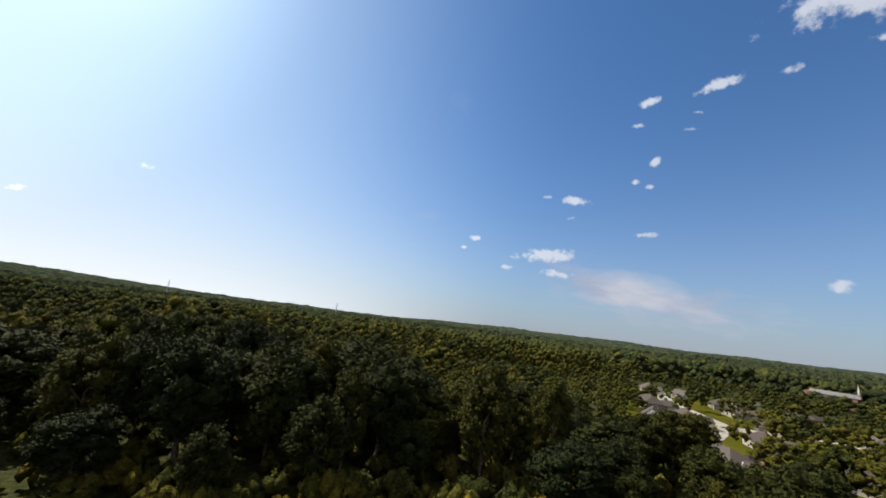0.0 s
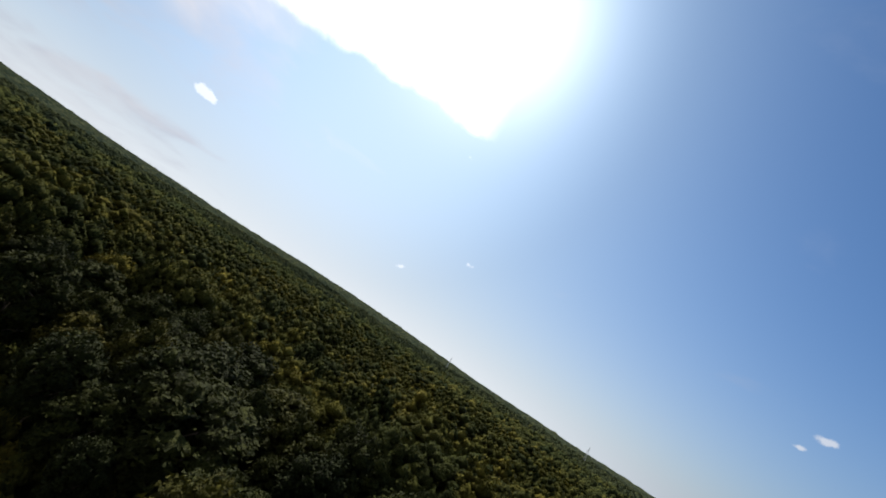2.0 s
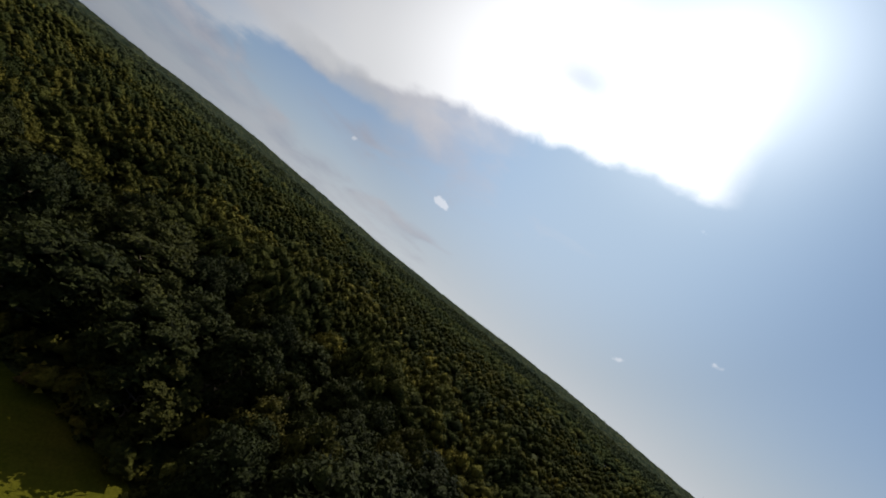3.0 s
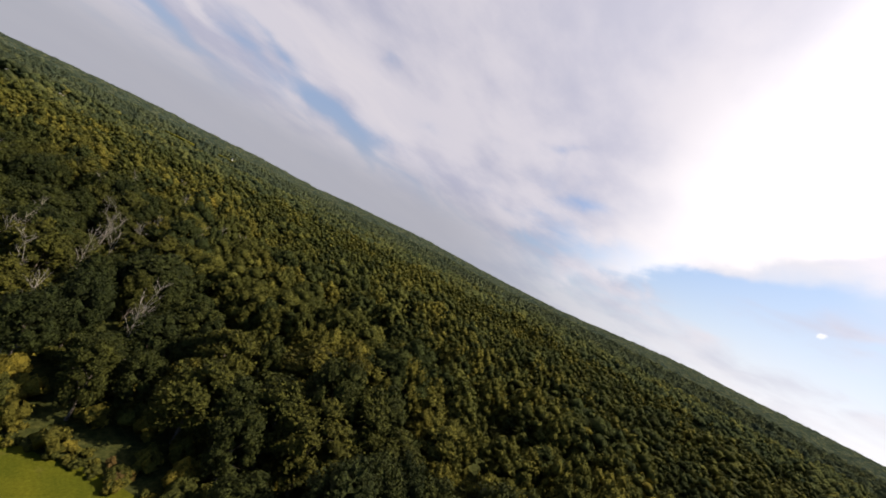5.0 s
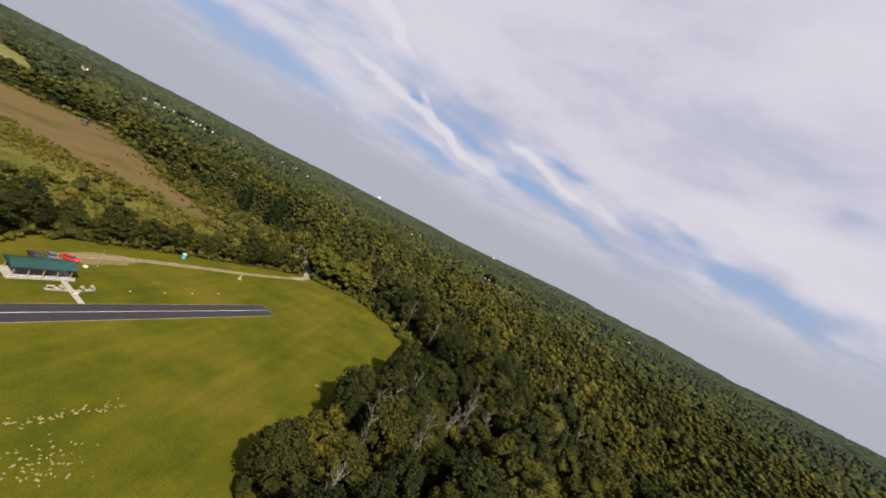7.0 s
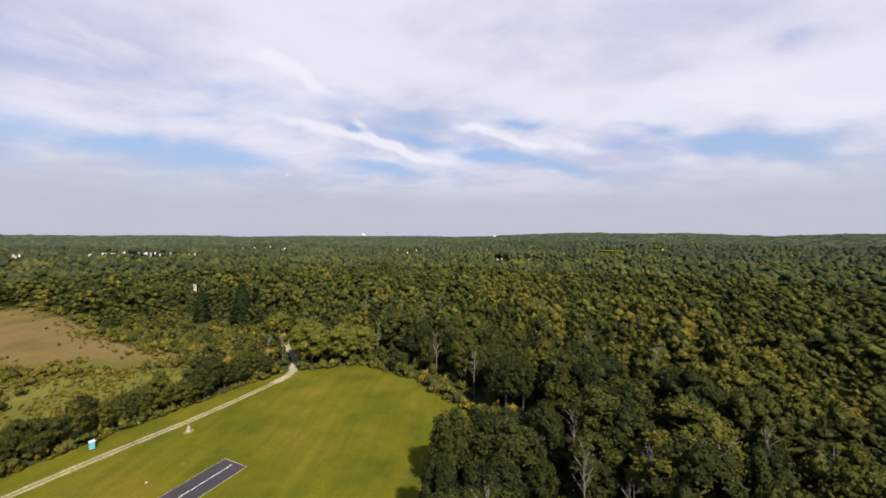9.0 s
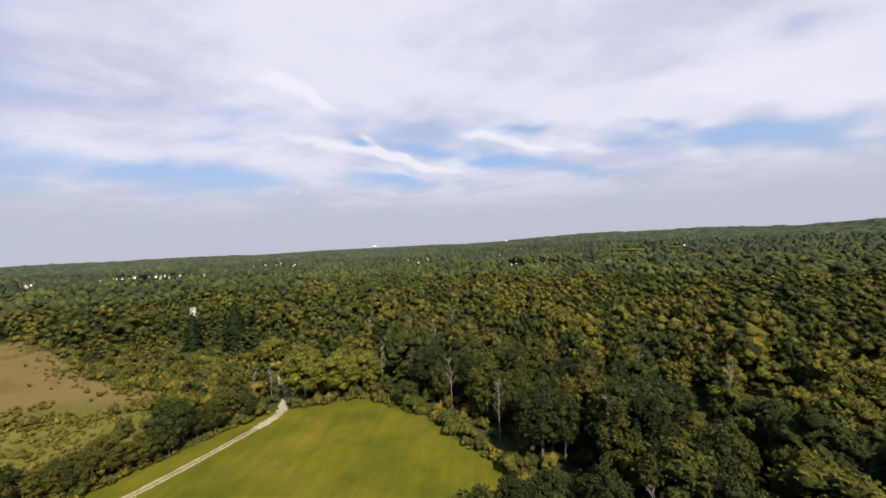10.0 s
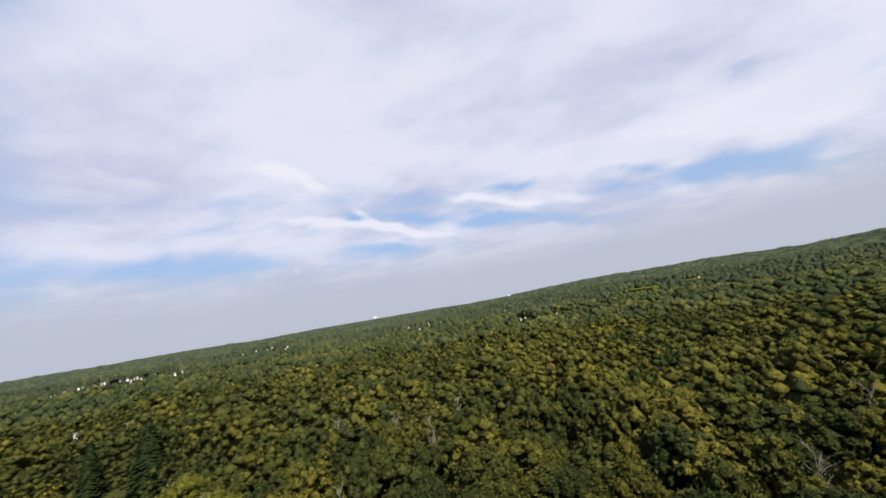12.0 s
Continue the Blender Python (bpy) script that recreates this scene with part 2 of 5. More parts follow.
BANKS = [  # gaps below nought, thicker cloud above
    (18.3, 15.8, 1.6, 0.9, -11, -0.30), (7.5, 14.4, 4.2, 0.8, -4, -0.28), (-3.9, 12.2, 5.4, 1.2, -9, -0.40), (-8.4, 16.4, 3.4, 0.6, -12, -0.2), (-14.9, 10.2, 5.8, 1.0, -8, -0.30),
    (-34.9, 11.2, 8.6, 1.3, -10, -0.34), (42.8, 10.4, 15.0, 1.9, -1, -0.32), (11.7, 10.1, 7.8, 1.1, -6, -0.30), (-23.3, 23.1, 4.2, 1.2, -9, -0.16), (-39.2, 21.6, 2.0, 1.7, -27, -0.18),
    (9.6, 17.4, 6.0, 2.2, 5, -0.15), (34.0, 19.0, 9.0, 1.6, 3, -0.13), (-24.0, 14.6, 5.0, 0.9, -14, -0.2), (-37.1, 9.8, 8.0, 1.4, -17, -0.14), (-22.0, 12.5, 3.4, 1.1, -14, -0.16),
    (-38.1, 22.3, 3.3, 1.5, -2, -0.10), (-71.3, 22.4, 3.4, 0.9, 18, -0.26), (-75.3, 15.6, 4.2, 1.0, 16, -0.14), (-69.6, 7.6, 3.1, 1.2, 5, -0.18), (-101.5, 13.0, 13.0, 2.4, 14, -0.36), (-114, 8.0, 13.0, 5.0, 8, -0.32),
    (-86.7, 11.0, 9.2, 1.5, 8, -0.22), (-97.3, 18.4, 10.3, 1.1, 10, -0.10), (-33.1, 19.9, 17.8, 4.4, -9, 0.14), (-88.7, 32.1, 16.0, 8.0, -8, 0.2), (-58.7, 14.8, 11.8, 3.0, 3, 0.12),
    (-98, 7.5, 10, 3.0, -4, -0.25), (97.4, 41.0, 9.0, 4.8, -16, 0.50), (122.3, 7.2, 12.5, 3.3, -13, 0.44), (-85, 50, 30, 15, 0, 0.14), (-120, 5.0, 14, 0.9, 5, 0.20),
]
STREAKS = [  # wind-drawn white streaks under the deck
    (29.6, 23.6, 3.6, 1.5, -4, 1.0), (23.8, 21.6, 3.3, 0.9, -29, 1.0), (25.0, 15.8, 6.5, 1.0, -9, 0.8), (15.5, 14.1, 5.0, 0.8, -14, 0.95), (8.0, 12.4, 6.5, 0.8, -15, 1.05),
    (17.0, 16.4, 2.2, 0.7, -40, 0.75), (-1.5, 16.2, 4.4, 0.9, -14, 0.95), (-9.0, 13.9, 4.6, 0.6, -13, 0.95), (-16.5, 13.2, 6.5, 0.9, -14, 0.8), (-30.3, 9.3, 4.7, 1.3, -16, 0.6),
    (-33.0, 18.5, 16.0, 2.6, -9, 0.55), (-40.4, 14.2, 11.0, 1.5, -11, 0.5), (49.0, 20.5, 9.6, 3.0, 5, 0.5), (45.5, 15.4, 12.0, 1.6, 4, 0.45), (-6.4, 7.8, 4.0, 0.5, -5, 0.5), (46.7, 7.3, 9.0, 0.6, 1, 0.45),
    (12.0, 11.3, 3.0, 0.6, -10, 0.55),
]
make_sky()
sun_lamp = bpy.data.lights.new("sun", "SUN")
sun_lamp.energy, sun_lamp.angle, sun_lamp.color = 5.0, radians(0.55), (1.0, 0.92, 0.78)
sun = new("sun", sun_lamp)
sun.matrix_world = look((0, 0, 400), tuple(Vector((0, 0, 400)) - SUN_DIR))


# ---------------------------------------------------------------- materials
def material(name, build, rough=0.8, spec=0.3, metal=0.0, bump=0.0, translucent=0.0):
    m = bpy.data.materials.new(name)
    m.use_nodes = True
    n = Nodes(m.node_tree)
    got = build(n) if callable(build) else build
    colour, height = got if isinstance(got, tuple) and len(got) == 2 else (got, None)
    p = n.add("ShaderNodeBsdfPrincipled")
    n.put(p.inputs["Base Color"], (*colour, 1) if isinstance(colour, tuple) else colour)
    p.inputs["Roughness"].default_value, p.inputs["Metallic"].default_value = rough, metal
    p.inputs["Specular IOR Level"].default_value = spec
    if height is not None and bump:
        b = n.add("ShaderNodeBump")
        b.inputs["Strength"].default_value = 1.0
        b.inputs["Distance"].default_value = bump
        n.put(b.inputs["Height"], height)
        n.put(p.inputs["Normal"], b.outputs[0])
    out, end = p.outputs[0], n.add("ShaderNodeOutputMaterial")
    if translucent:
        t, mx = n.add("ShaderNodeBsdfTranslucent"), n.add("ShaderNodeMixShader")
        n.put(t.inputs[0], colour)
        mx.inputs[0].default_value = translucent
        n.tree.links.new(out, mx.inputs[1])
        n.tree.links.new(t.outputs[0], mx.inputs[2])
        out = mx.outputs[0]
    n.tree.links.new(out, end.inputs[0])
    return m


def place(n):
    return n.add("ShaderNodeNewGeometry").outputs["Position"]


GREENS = [
    (0.0, (0.0236, 0.0319, 0.0123)), (0.2, (0.0326, 0.0404, 0.0140)), (0.4, (0.0463, 0.0525, 0.0155)), (0.6, (0.0631, 0.0657, 0.0172)),
    (0.75, (0.0848, 0.0798, 0.0180)), (0.92, (0.1202, 0.0995, 0.0197)), (0.96, (0.0887, 0.0619, 0.0238)), (1.0, (0.0789, 0.0638, 0.0385)),
]


def leaf_colour(n, value, size=1.0, depth=1.0, mottle=1.0):
    """Leaf colour with tufts of different shade, painted dark gaps, and a relief of leaf clumps."""
    p = place(n)
    isl = n.add("ShaderNodeNewGeometry").outputs["Random Per Island"]
    c = n.ramp(value, GREENS)
    c = n.mix(1.0, c, n.ramp(isl, [(0, (0.62, 0.64, 0.6)), (0.5, (1, 1, 1)), (1, (1.45, 1.4, 1.25))]), "MULTIPLY")
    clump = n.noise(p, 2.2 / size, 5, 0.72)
    # shade between clumps painted in: hollows of the relief dark, tops light
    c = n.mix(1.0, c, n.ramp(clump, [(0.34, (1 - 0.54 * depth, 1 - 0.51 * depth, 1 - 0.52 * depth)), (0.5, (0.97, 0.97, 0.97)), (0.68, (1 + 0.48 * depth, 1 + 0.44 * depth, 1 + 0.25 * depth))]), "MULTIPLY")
    patch = n.noise(p, 0.3, 2)
    c = n.mix(1.0, c, n.ramp(patch, [(0.3, (1 - 0.2 * mottle, 1 - 0.16 * mottle, 1 - 0.16 * mottle)), (0.7, (1 + 0.2 * mottle, 1 + 0.15 * mottle, 1.0))]), "MULTIPLY")
    leaf = n.add("ShaderNodeTexVoronoi")
    n.put(leaf.inputs["Vector"], p)
    leaf.inputs["Scale"].default_value = 2.0 / size
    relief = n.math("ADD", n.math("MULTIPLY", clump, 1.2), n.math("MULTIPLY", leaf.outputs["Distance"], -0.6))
    return c, relief


def leaves_near(low, high):
    """Leaves of one kind of tree, between two places of the range of greens."""
    def build(n):
        r = n.add("ShaderNodeObjectInfo").outputs["Random"]
        c, h = leaf_colour(n, n.math("ADD", n.math("MULTIPLY", r, high - low), low), 0.8, 0.8, 0.6)
        return n.mix(1.0, c, (0.64, 0.66, 0.50, 1), "MULTIPLY"), h
    return build


def leaves_bright(n):
    """Sunny yellow-green leaves of the trees at the bend of the track."""
    c, h = leaf_colour(n, 0.62, 0.8, 0.8, 0.6)
    return n.mix(1.0, c, (1.3, 1.3, 0.75, 1), "MULTIPLY"), h


def leaves_wood(n):
    c, h = leaf_colour(n, n.add("ShaderNodeAttribute", attribute_name="tint").outputs["Fac"], 1.0, 0.65, 0.5)
    return n.mix(1.0, c, (1.14, 1.08, 0.93, 1), "MULTIPLY"), h


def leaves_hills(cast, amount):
    """Leaves of the woods far off, with distance haze painted in as a cooler cast."""
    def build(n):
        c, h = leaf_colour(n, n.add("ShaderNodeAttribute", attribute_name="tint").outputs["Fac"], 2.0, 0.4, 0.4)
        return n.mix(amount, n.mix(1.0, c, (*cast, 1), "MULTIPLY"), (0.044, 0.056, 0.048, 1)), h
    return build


def leaves_far(n):
    p = place(n)
    stretch = n.noise(p, 0.006, 3, 0.6)
    tree = n.add("ShaderNodeTexVoronoi")
    n.put(tree.inputs["Vector"], p)
    tree.inputs["Scale"].default_value = 0.09
    sep = n.add("ShaderNodeSeparateColor")
    n.put(sep.inputs[0], tree.outputs["Color"])
    v = n.math("ADD", n.math("MULTIPLY", sep.outputs[0], 0.6), n.math("MULTIPLY", stretch, 0.45))
    c = n.ramp(v, GREENS)
    h = n.math("ADD", n.math("MULTIPLY", tree.outputs["Distance"], -0.3), n.noise(p, 0.4, 3))
    # bluish haze of the distance is painted into the leaf colour
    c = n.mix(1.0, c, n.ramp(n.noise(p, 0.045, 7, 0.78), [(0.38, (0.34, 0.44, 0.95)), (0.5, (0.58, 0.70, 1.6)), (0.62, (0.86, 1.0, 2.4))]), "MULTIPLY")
    return c, h


def grass(n):
    p = place(n)
    c = n.ramp(n.noise(p, 0.035, 6, 0.68), [(0.34, (0.043, 0.049, 0.005)), (0.5, (0.061, 0.062, 0.006)), (0.68, (0.084, 0.069, 0.010))])
    streak = n.add("ShaderNodeMapping")
    n.put(streak.inputs[0], p)
    streak.inputs["Rotation"].default_value = (0, 0, radians(-22.6))
    streak.inputs["Scale"].default_value = (0.32, 0.03, 1)
    c = n.mix(1.0, c, n.ramp(n.noise(streak.outputs[0], 1.0, 4), [(0.32, (0.86, 0.89, 0.92)), (0.68, (1.10, 1.07, 1.02))]), "MULTIPLY")
    blotch = n.noise(p, 0.07, 5, 0.6)
    c = n.mix(1.0, c, n.ramp(blotch, [(0.36, (0.88, 0.92, 0.94)), (0.5, (1, 1, 1)), (0.64, (1.06, 1.04, 1.0))]), "MULTIPLY")
    worn = n.step(n.noise(p, 0.11, 6, 0.65), 0.60, 0.74)
    c = n.mix(n.math("MULTIPLY", worn, 0.4), c, (0.12, 0.088, 0.032, 1))
    f = n.noise(p, 2.6, 6, 0.7)
    return n.mix(1.0, c, n.ramp(f, [(0.3, (0.72, 0.74, 0.7)), (0.7, (1.25, 1.22, 1.2))]), "MULTIPLY"), f


def meadow(n):
    p = place(n)
    c = n.ramp(n.noise(p, 0.03, 6, 0.62), [(0.3, (0.15, 0.098, 0.042)), (0.5, (0.18, 0.122, 0.056)), (0.62, (0.13, 0.096, 0.032)), (0.75, (0.09, 0.085, 0.02))])
    c = n.mix(1.0, c, (0.58, 0.60, 0.50, 1), "MULTIPLY")
    tussock = n.noise(p, 0.16, 6, 0.68)
    c = n.mix(n.step(tussock, 0.52, 0.68, 0.0, 0.55), c, (0.060, 0.058, 0.016, 1))
    # goldenrod creeps in along the meadow's southern side
    xyz = n.add("ShaderNodeSeparateXYZ")
    n.put(xyz.inputs[0], p)
    inward = n.math("ADD", n.math("SUBTRACT", xyz.outputs[1], 119.0), n.math("MULTIPLY", n.math("ADD", xyz.outputs[0], 130.0), -0.2))
    inward = n.math("ADD", inward, n.math("MULTIPLY", n.math("SUBTRACT", n.noise(p, 0.05, 5, 0.65), 0.5), 70.0))
    c = n.mix(n.step(inward, 4.0, 20.0, 1.0, 0.0), c, (0.066, 0.064, 0.012, 1))
    f = n.noise(p, 0.9, 7, 0.7)
    return n.mix(1.0, c, n.ramp(f, [(0.3, (0.6, 0.62, 0.6)), (0.7, (1.3, 1.25, 1.15))]), "MULTIPLY"), f


def scrub(n):
    p = place(n)
    c = n.ramp(n.noise(p, 0.08, 7, 0.7), [(0.3, (0.052, 0.058, 0.010)), (0.5, (0.080, 0.080, 0.013)), (0.7, (0.125, 0.106, 0.022))])
    f = n.noise(p, 0.8, 7, 0.7)
    return n.mix(1.0, c, n.ramp(f, [(0.3, (0.6, 0.62, 0.6)), (0.7, (1.3, 1.25, 1.2))]), "MULTIPLY"), f


def forest_floor(n):
    p = place(n)
    f = n.noise(p, 0.3, 6, 0.65)
    return n.ramp(n.noise(p, 0.9, 6, 0.7), [(0.3, (0.010, 0.013, 0.004)), (0.5, (0.030, 0.034, 0.009)), (0.7, (0.058, 0.056, 0.016))]), f


def speckled(a, b, scale, detail=6, wide=0.15):
    def build(n):
        p = place(n)
        f = n.noise(p, scale, detail, 0.65)
        g = n.noise(p, scale * 0.07, 3, 0.5)
        c = n.ramp(f, [(0.5 - wide, a), (0.5 + wide, b)])
        return n.mix(1.0, c, n.ramp(g, [(0.3, (0.82, 0.82, 0.82)), (0.7, (1.14, 1.13, 1.1))]), "MULTIPLY"), f
    return build


def shingle(a, b):
    def build(n):
        r = n.add("ShaderNodeObjectInfo").outputs["Random"]
        p = n.add("ShaderNodeTexCoord").outputs["Object"]
        c = n.ramp(r, [(0, a), (1, b)])
        f = n.noise(p, 5.0, 4)
        return n.mix(1.0, c, n.ramp(f, [(0.3, (0.7, 0.7, 0.7)), (0.7, (1.25, 1.22, 1.2))]), "MULTIPLY"), f
    return build


M = {
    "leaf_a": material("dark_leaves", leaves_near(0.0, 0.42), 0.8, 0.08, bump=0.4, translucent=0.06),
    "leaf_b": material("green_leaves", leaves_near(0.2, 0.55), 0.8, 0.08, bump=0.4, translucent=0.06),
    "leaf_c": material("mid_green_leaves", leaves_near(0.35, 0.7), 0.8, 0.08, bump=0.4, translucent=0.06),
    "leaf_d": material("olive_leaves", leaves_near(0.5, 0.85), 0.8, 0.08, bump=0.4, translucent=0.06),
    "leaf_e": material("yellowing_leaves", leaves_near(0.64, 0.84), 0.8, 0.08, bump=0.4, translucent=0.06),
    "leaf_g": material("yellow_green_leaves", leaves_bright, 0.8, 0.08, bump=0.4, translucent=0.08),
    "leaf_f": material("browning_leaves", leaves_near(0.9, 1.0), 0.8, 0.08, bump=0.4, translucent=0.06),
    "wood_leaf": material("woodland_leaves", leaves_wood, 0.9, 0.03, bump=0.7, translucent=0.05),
    "slope_leaf": material("hazed_slope_leaves", leaves_hills((1.02, 1.05, 1.1), 0.16), 0.95, 0.0, bump=1.6),
    "hill_leaf": material("hazed_hillside_leaves", leaves_hills((0.96, 1.03, 1.25), 0.34), 0.95, 0.0, bump=2.2),
    "far_leaf": material("hazed_distant_leaves", leaves_far, 0.95, 0.0, bump=3.5),
    "bark": material("bark", speckled((0.055, 0.042, 0.03), (0.16, 0.13, 0.10), 4.0), 0.9, 0.2, bump=0.05),
    "dead": material("bleached_deadwood", speckled((0.12, 0.105, 0.085), (0.24, 0.215, 0.18), 5.0), 0.85, 0.2, bump=0.03),
    "grass": material("mown_grass", grass, 1.0, 0.02, bump=0.06),
    "meadow": material("dry_meadow", meadow, 0.95, 0.1, bump=0.4),
    "scrub": material("goldenrod_scrub", scrub, 0.95, 0.1, bump=0.6),
    "floor": material("forest_floor", forest_floor, 0.95, 0.05, bump=0.8),
    "asphalt": material("asphalt", speckled((0.014, 0.0125, 0.015), (0.028, 0.025, 0.029), 6.0), 0.85, 0.3, bump=0.01),
    "line": material("road_paint", speckled((0.42, 0.42, 0.41), (0.66, 0.66, 0.63), 3.0), 0.7, 0.3),
    "gravel": material("gravel", speckled((0.13, 0.11, 0.07), (0.27, 0.235, 0.165), 2.2), 0.95, 0.15, bump=0.03),
    "dirt": material("bare_dirt", speckled((0.10, 0.08, 0.03), (0.17, 0.125, 0.06), 0.9), 0.95, 0.1, bump=0.03),
    "verge": material("grassy_track_verge", speckled((0.07, 0.066, 0.016), (0.15, 0.125, 0.05), 1.1), 0.95, 0.1, bump=0.03),
    "pasture": material("hay_field", speckled((0.085, 0.092, 0.020), (0.14, 0.128, 0.036), 0.05), 0.95, 0.1, bump=0.2),
    "straw": material("dried_grass", speckled((0.16, 0.13, 0.055), (0.26, 0.215, 0.10), 3.0), 0.95, 0.05),
    "concrete": material("concrete", speckled((0.20, 0.185, 0.15), (0.33, 0.31, 0.26), 2.0), 0.85, 0.25, bump=0.01),
    "green_roof": material("green_metal_roof", speckled((0.010, 0.038, 0.034), (0.016, 0.054, 0.048), 1.5), 0.55, 0.3, 0.0),
    "timber": material("weathered_timber", speckled((0.16, 0.12, 0.08), (0.30, 0.24, 0.17), 3.0), 0.8, 0.25),
    "white": material("white_paint", speckled((0.40, 0.39, 0.37), (0.56, 0.55, 0.52), 2.0), 0.6, 0.3),
    "teal": material("teal_plastic", speckled((0.06, 0.22, 0.27), (0.09, 0.29, 0.34), 2.0), 0.45, 0.45),
    "pale_teal": material("pale_translucent_plastic", speckled((0.26, 0.40, 0.44), (0.34, 0.48, 0.52), 2.0), 0.4, 0.45),
    "red": material("red_car_paint", speckled((0.34, 0.012, 0.010), (0.42, 0.02, 0.014), 1.0), 0.25, 0.6),
    "black": material("black_car_paint", speckled((0.012, 0.012, 0.014), (0.022, 0.022, 0.025), 1.0), 0.25, 0.6),
    "grey": material("grey_car_paint", speckled((0.07, 0.075, 0.08), (0.10, 0.105, 0.11), 1.0), 0.3, 0.6),
    "rubber": material("tyre_rubber", speckled((0.012, 0.012, 0.012), (0.03, 0.03, 0.03), 6.0), 0.85, 0.2),
    "metal": material("galvanised_metal", speckled((0.42, 0.43, 0.44), (0.58, 0.58, 0.58), 4.0), 0.45, 0.5, 0.7),
    "glass": material("dark_window_glass", (0.02, 0.025, 0.03), 0.08, 0.6),
    "shingle": material("roof_shingles", shingle((0.042, 0.035, 0.030), (0.090, 0.078, 0.068)), 0.9, 0.2, bump=0.03),
    "siding": material("pale_siding", shingle((0.18, 0.15, 0.12), (0.36, 0.34, 0.30)), 0.7, 0.3, bump=0.01),
    "white_siding": material("white_siding", speckled((0.46, 0.46, 0.44), (0.64, 0.64, 0.62), 2.0), 0.65, 0.3),
    "brick": material("red_brick", speckled((0.15, 0.085, 0.06), (0.22, 0.13, 0.095), 3.0), 0.85, 0.2),
    "grey_roof": material("grey_roof_sheet", speckled((0.10, 0.10, 0.10), (0.18, 0.18, 0.18), 0.6), 0.7, 0.3),
    "dark_wood": material("dark_stained_boards", speckled((0.035, 0.028, 0.022), (0.07, 0.055, 0.04), 3.0), 0.85, 0.2),
}


# ---------------------------------------------------------------- mesh helpers
def part(name, bm, mat, parent=None, label=""):
    """Links a bmesh (or a finished mesh) as one object under a thing or part."""
    if isinstance(bm, bmesh.types.BMesh):
        me = bpy.data.meshes.new(name)
        bm.to_mesh(me)
        bm.free()
    else:
        me = bm
    if mat is not None:
        me.materials.clear()
        me.materials.append(mat)
    ob = new(name, me)
    if parent is not None:
        ob.parent = parent
    return tagged(ob, label)


def thing(name, label, category, m=None, group="", kind=""):
    e = tagged(new(name), label, category, group, kind)
    e.empty_display_size = 0.3
    if m is not None:
        e.matrix_basis = m
    return e


def box(bm, x0, x1, y0, y1, z0, z1, bevel=0.0):
    made = bmesh.ops.create_cube(bm, size=1.0, matrix=Matrix.Translation(((x0 + x1) / 2, (y0 + y1) / 2, (z0 + z1) / 2)) @ Matrix.Diagonal((x1 - x0, y1 - y0, z1 - z0, 1)))
    if bevel:
        edges = list({e for v in made["verts"] for e in v.link_edges})
        bmesh.ops.bevel(bm, geom=edges, offset=bevel, segments=2, affect="EDGES")
    return bm


def boxes(*rows, bevel=0.0):
    bm = bmesh.new()
    for r in rows:
        box(bm, *r, bevel=bevel)
    return bm


def rod(bm, a, b, r0, r1, sides=7):
    a, b = Vector(a), Vector(b)
    q = (b - a).to_track_quat("Z", "Y").to_matrix()
    rings = []
    for p, r in ((a, r0), (b, r1)):
        rings.append([bm.verts.new(p + q @ Vector((r * math.cos(2 * math.pi * k / sides), r * math.sin(2 * math.pi * k / sides), 0))) for k in range(sides)])
    for k in range(sides):
        bm.faces.new((rings[0][k], rings[0][(k + 1) % sides], rings[1][(k + 1) % sides], rings[1][k]))
    bm.faces.new(rings[1])
    bm.faces.new(rings[0][::-1])
    return bm


def prism(bm, outline, y0, y1):
    """An outline in x and z, drawn out from y0 to y1."""
    a = [bm.verts.new((x, y0, z)) for x, z in outline]
    b = [bm.verts.new((x, y1, z)) for x, z in outline]
    bm.faces.new(a)
    bm.faces.new(b[::-1])
    for k in range(len(a)):
        j = (k + 1) % len(a)
        bm.faces.new((a[j], a[k], b[k], b[j]))
    return bm


def slab(points, z0, z1):
    """A flat slab over a plan outline."""
    bm = bmesh.new()
    low = [bm.verts.new((x, y, z0)) for x, y in points]
    top = [bm.verts.new((x, y, z1)) for x, y in points]
    bm.faces.new(top)
    for k in range(len(low)):
        j = (k + 1) % len(low)
        bm.faces.new((low[k], low[j], top[j], top[k]))
    bmesh.ops.recalc_face_normals(bm, faces=bm.faces)
    bmesh.ops.triangulate(bm, faces=[f for f in bm.faces if len(f.verts) > 4])
    return bm


def big_mesh(name, verts, tris, tint=None):
    """A mesh from numpy arrays."""
    me = bpy.data.meshes.new(name)
    me.vertices.add(len(verts))
    me.vertices.foreach_set("co", np.asarray(verts, np.float32).ravel())
    me.loops.add(3 * len(tris))
    me.loops.foreach_set("vertex_index", np.asarray(tris, np.int32).ravel())
    me.polygons.add(len(tris))
    me.polygons.foreach_set("loop_start", np.arange(0, 3 * len(tris), 3, dtype=np.int32))
    me.update(calc_edges=True)
    if tint is not None:
        at = me.attributes.new("tint", "FLOAT", "POINT")
        at.data.foreach_set("value", np.asarray(tint, np.float32))
    me.validate()
    return me


def inside(poly, x, y):
    """Which of the places lie in the plan outline."""
    x, y = np.asarray(x, float), np.asarray(y, float)
    hit = np.zeros(x.shape, bool)
    for (ax, ay), (bx, by) in zip(poly, poly[1:] + poly[:1]):
        cross = (ay > y) != (by > y)
        hit ^= cross & (x < (bx - ax) * (y - ay) / ((by - ay) or 1e-9) + ax)
    return hit


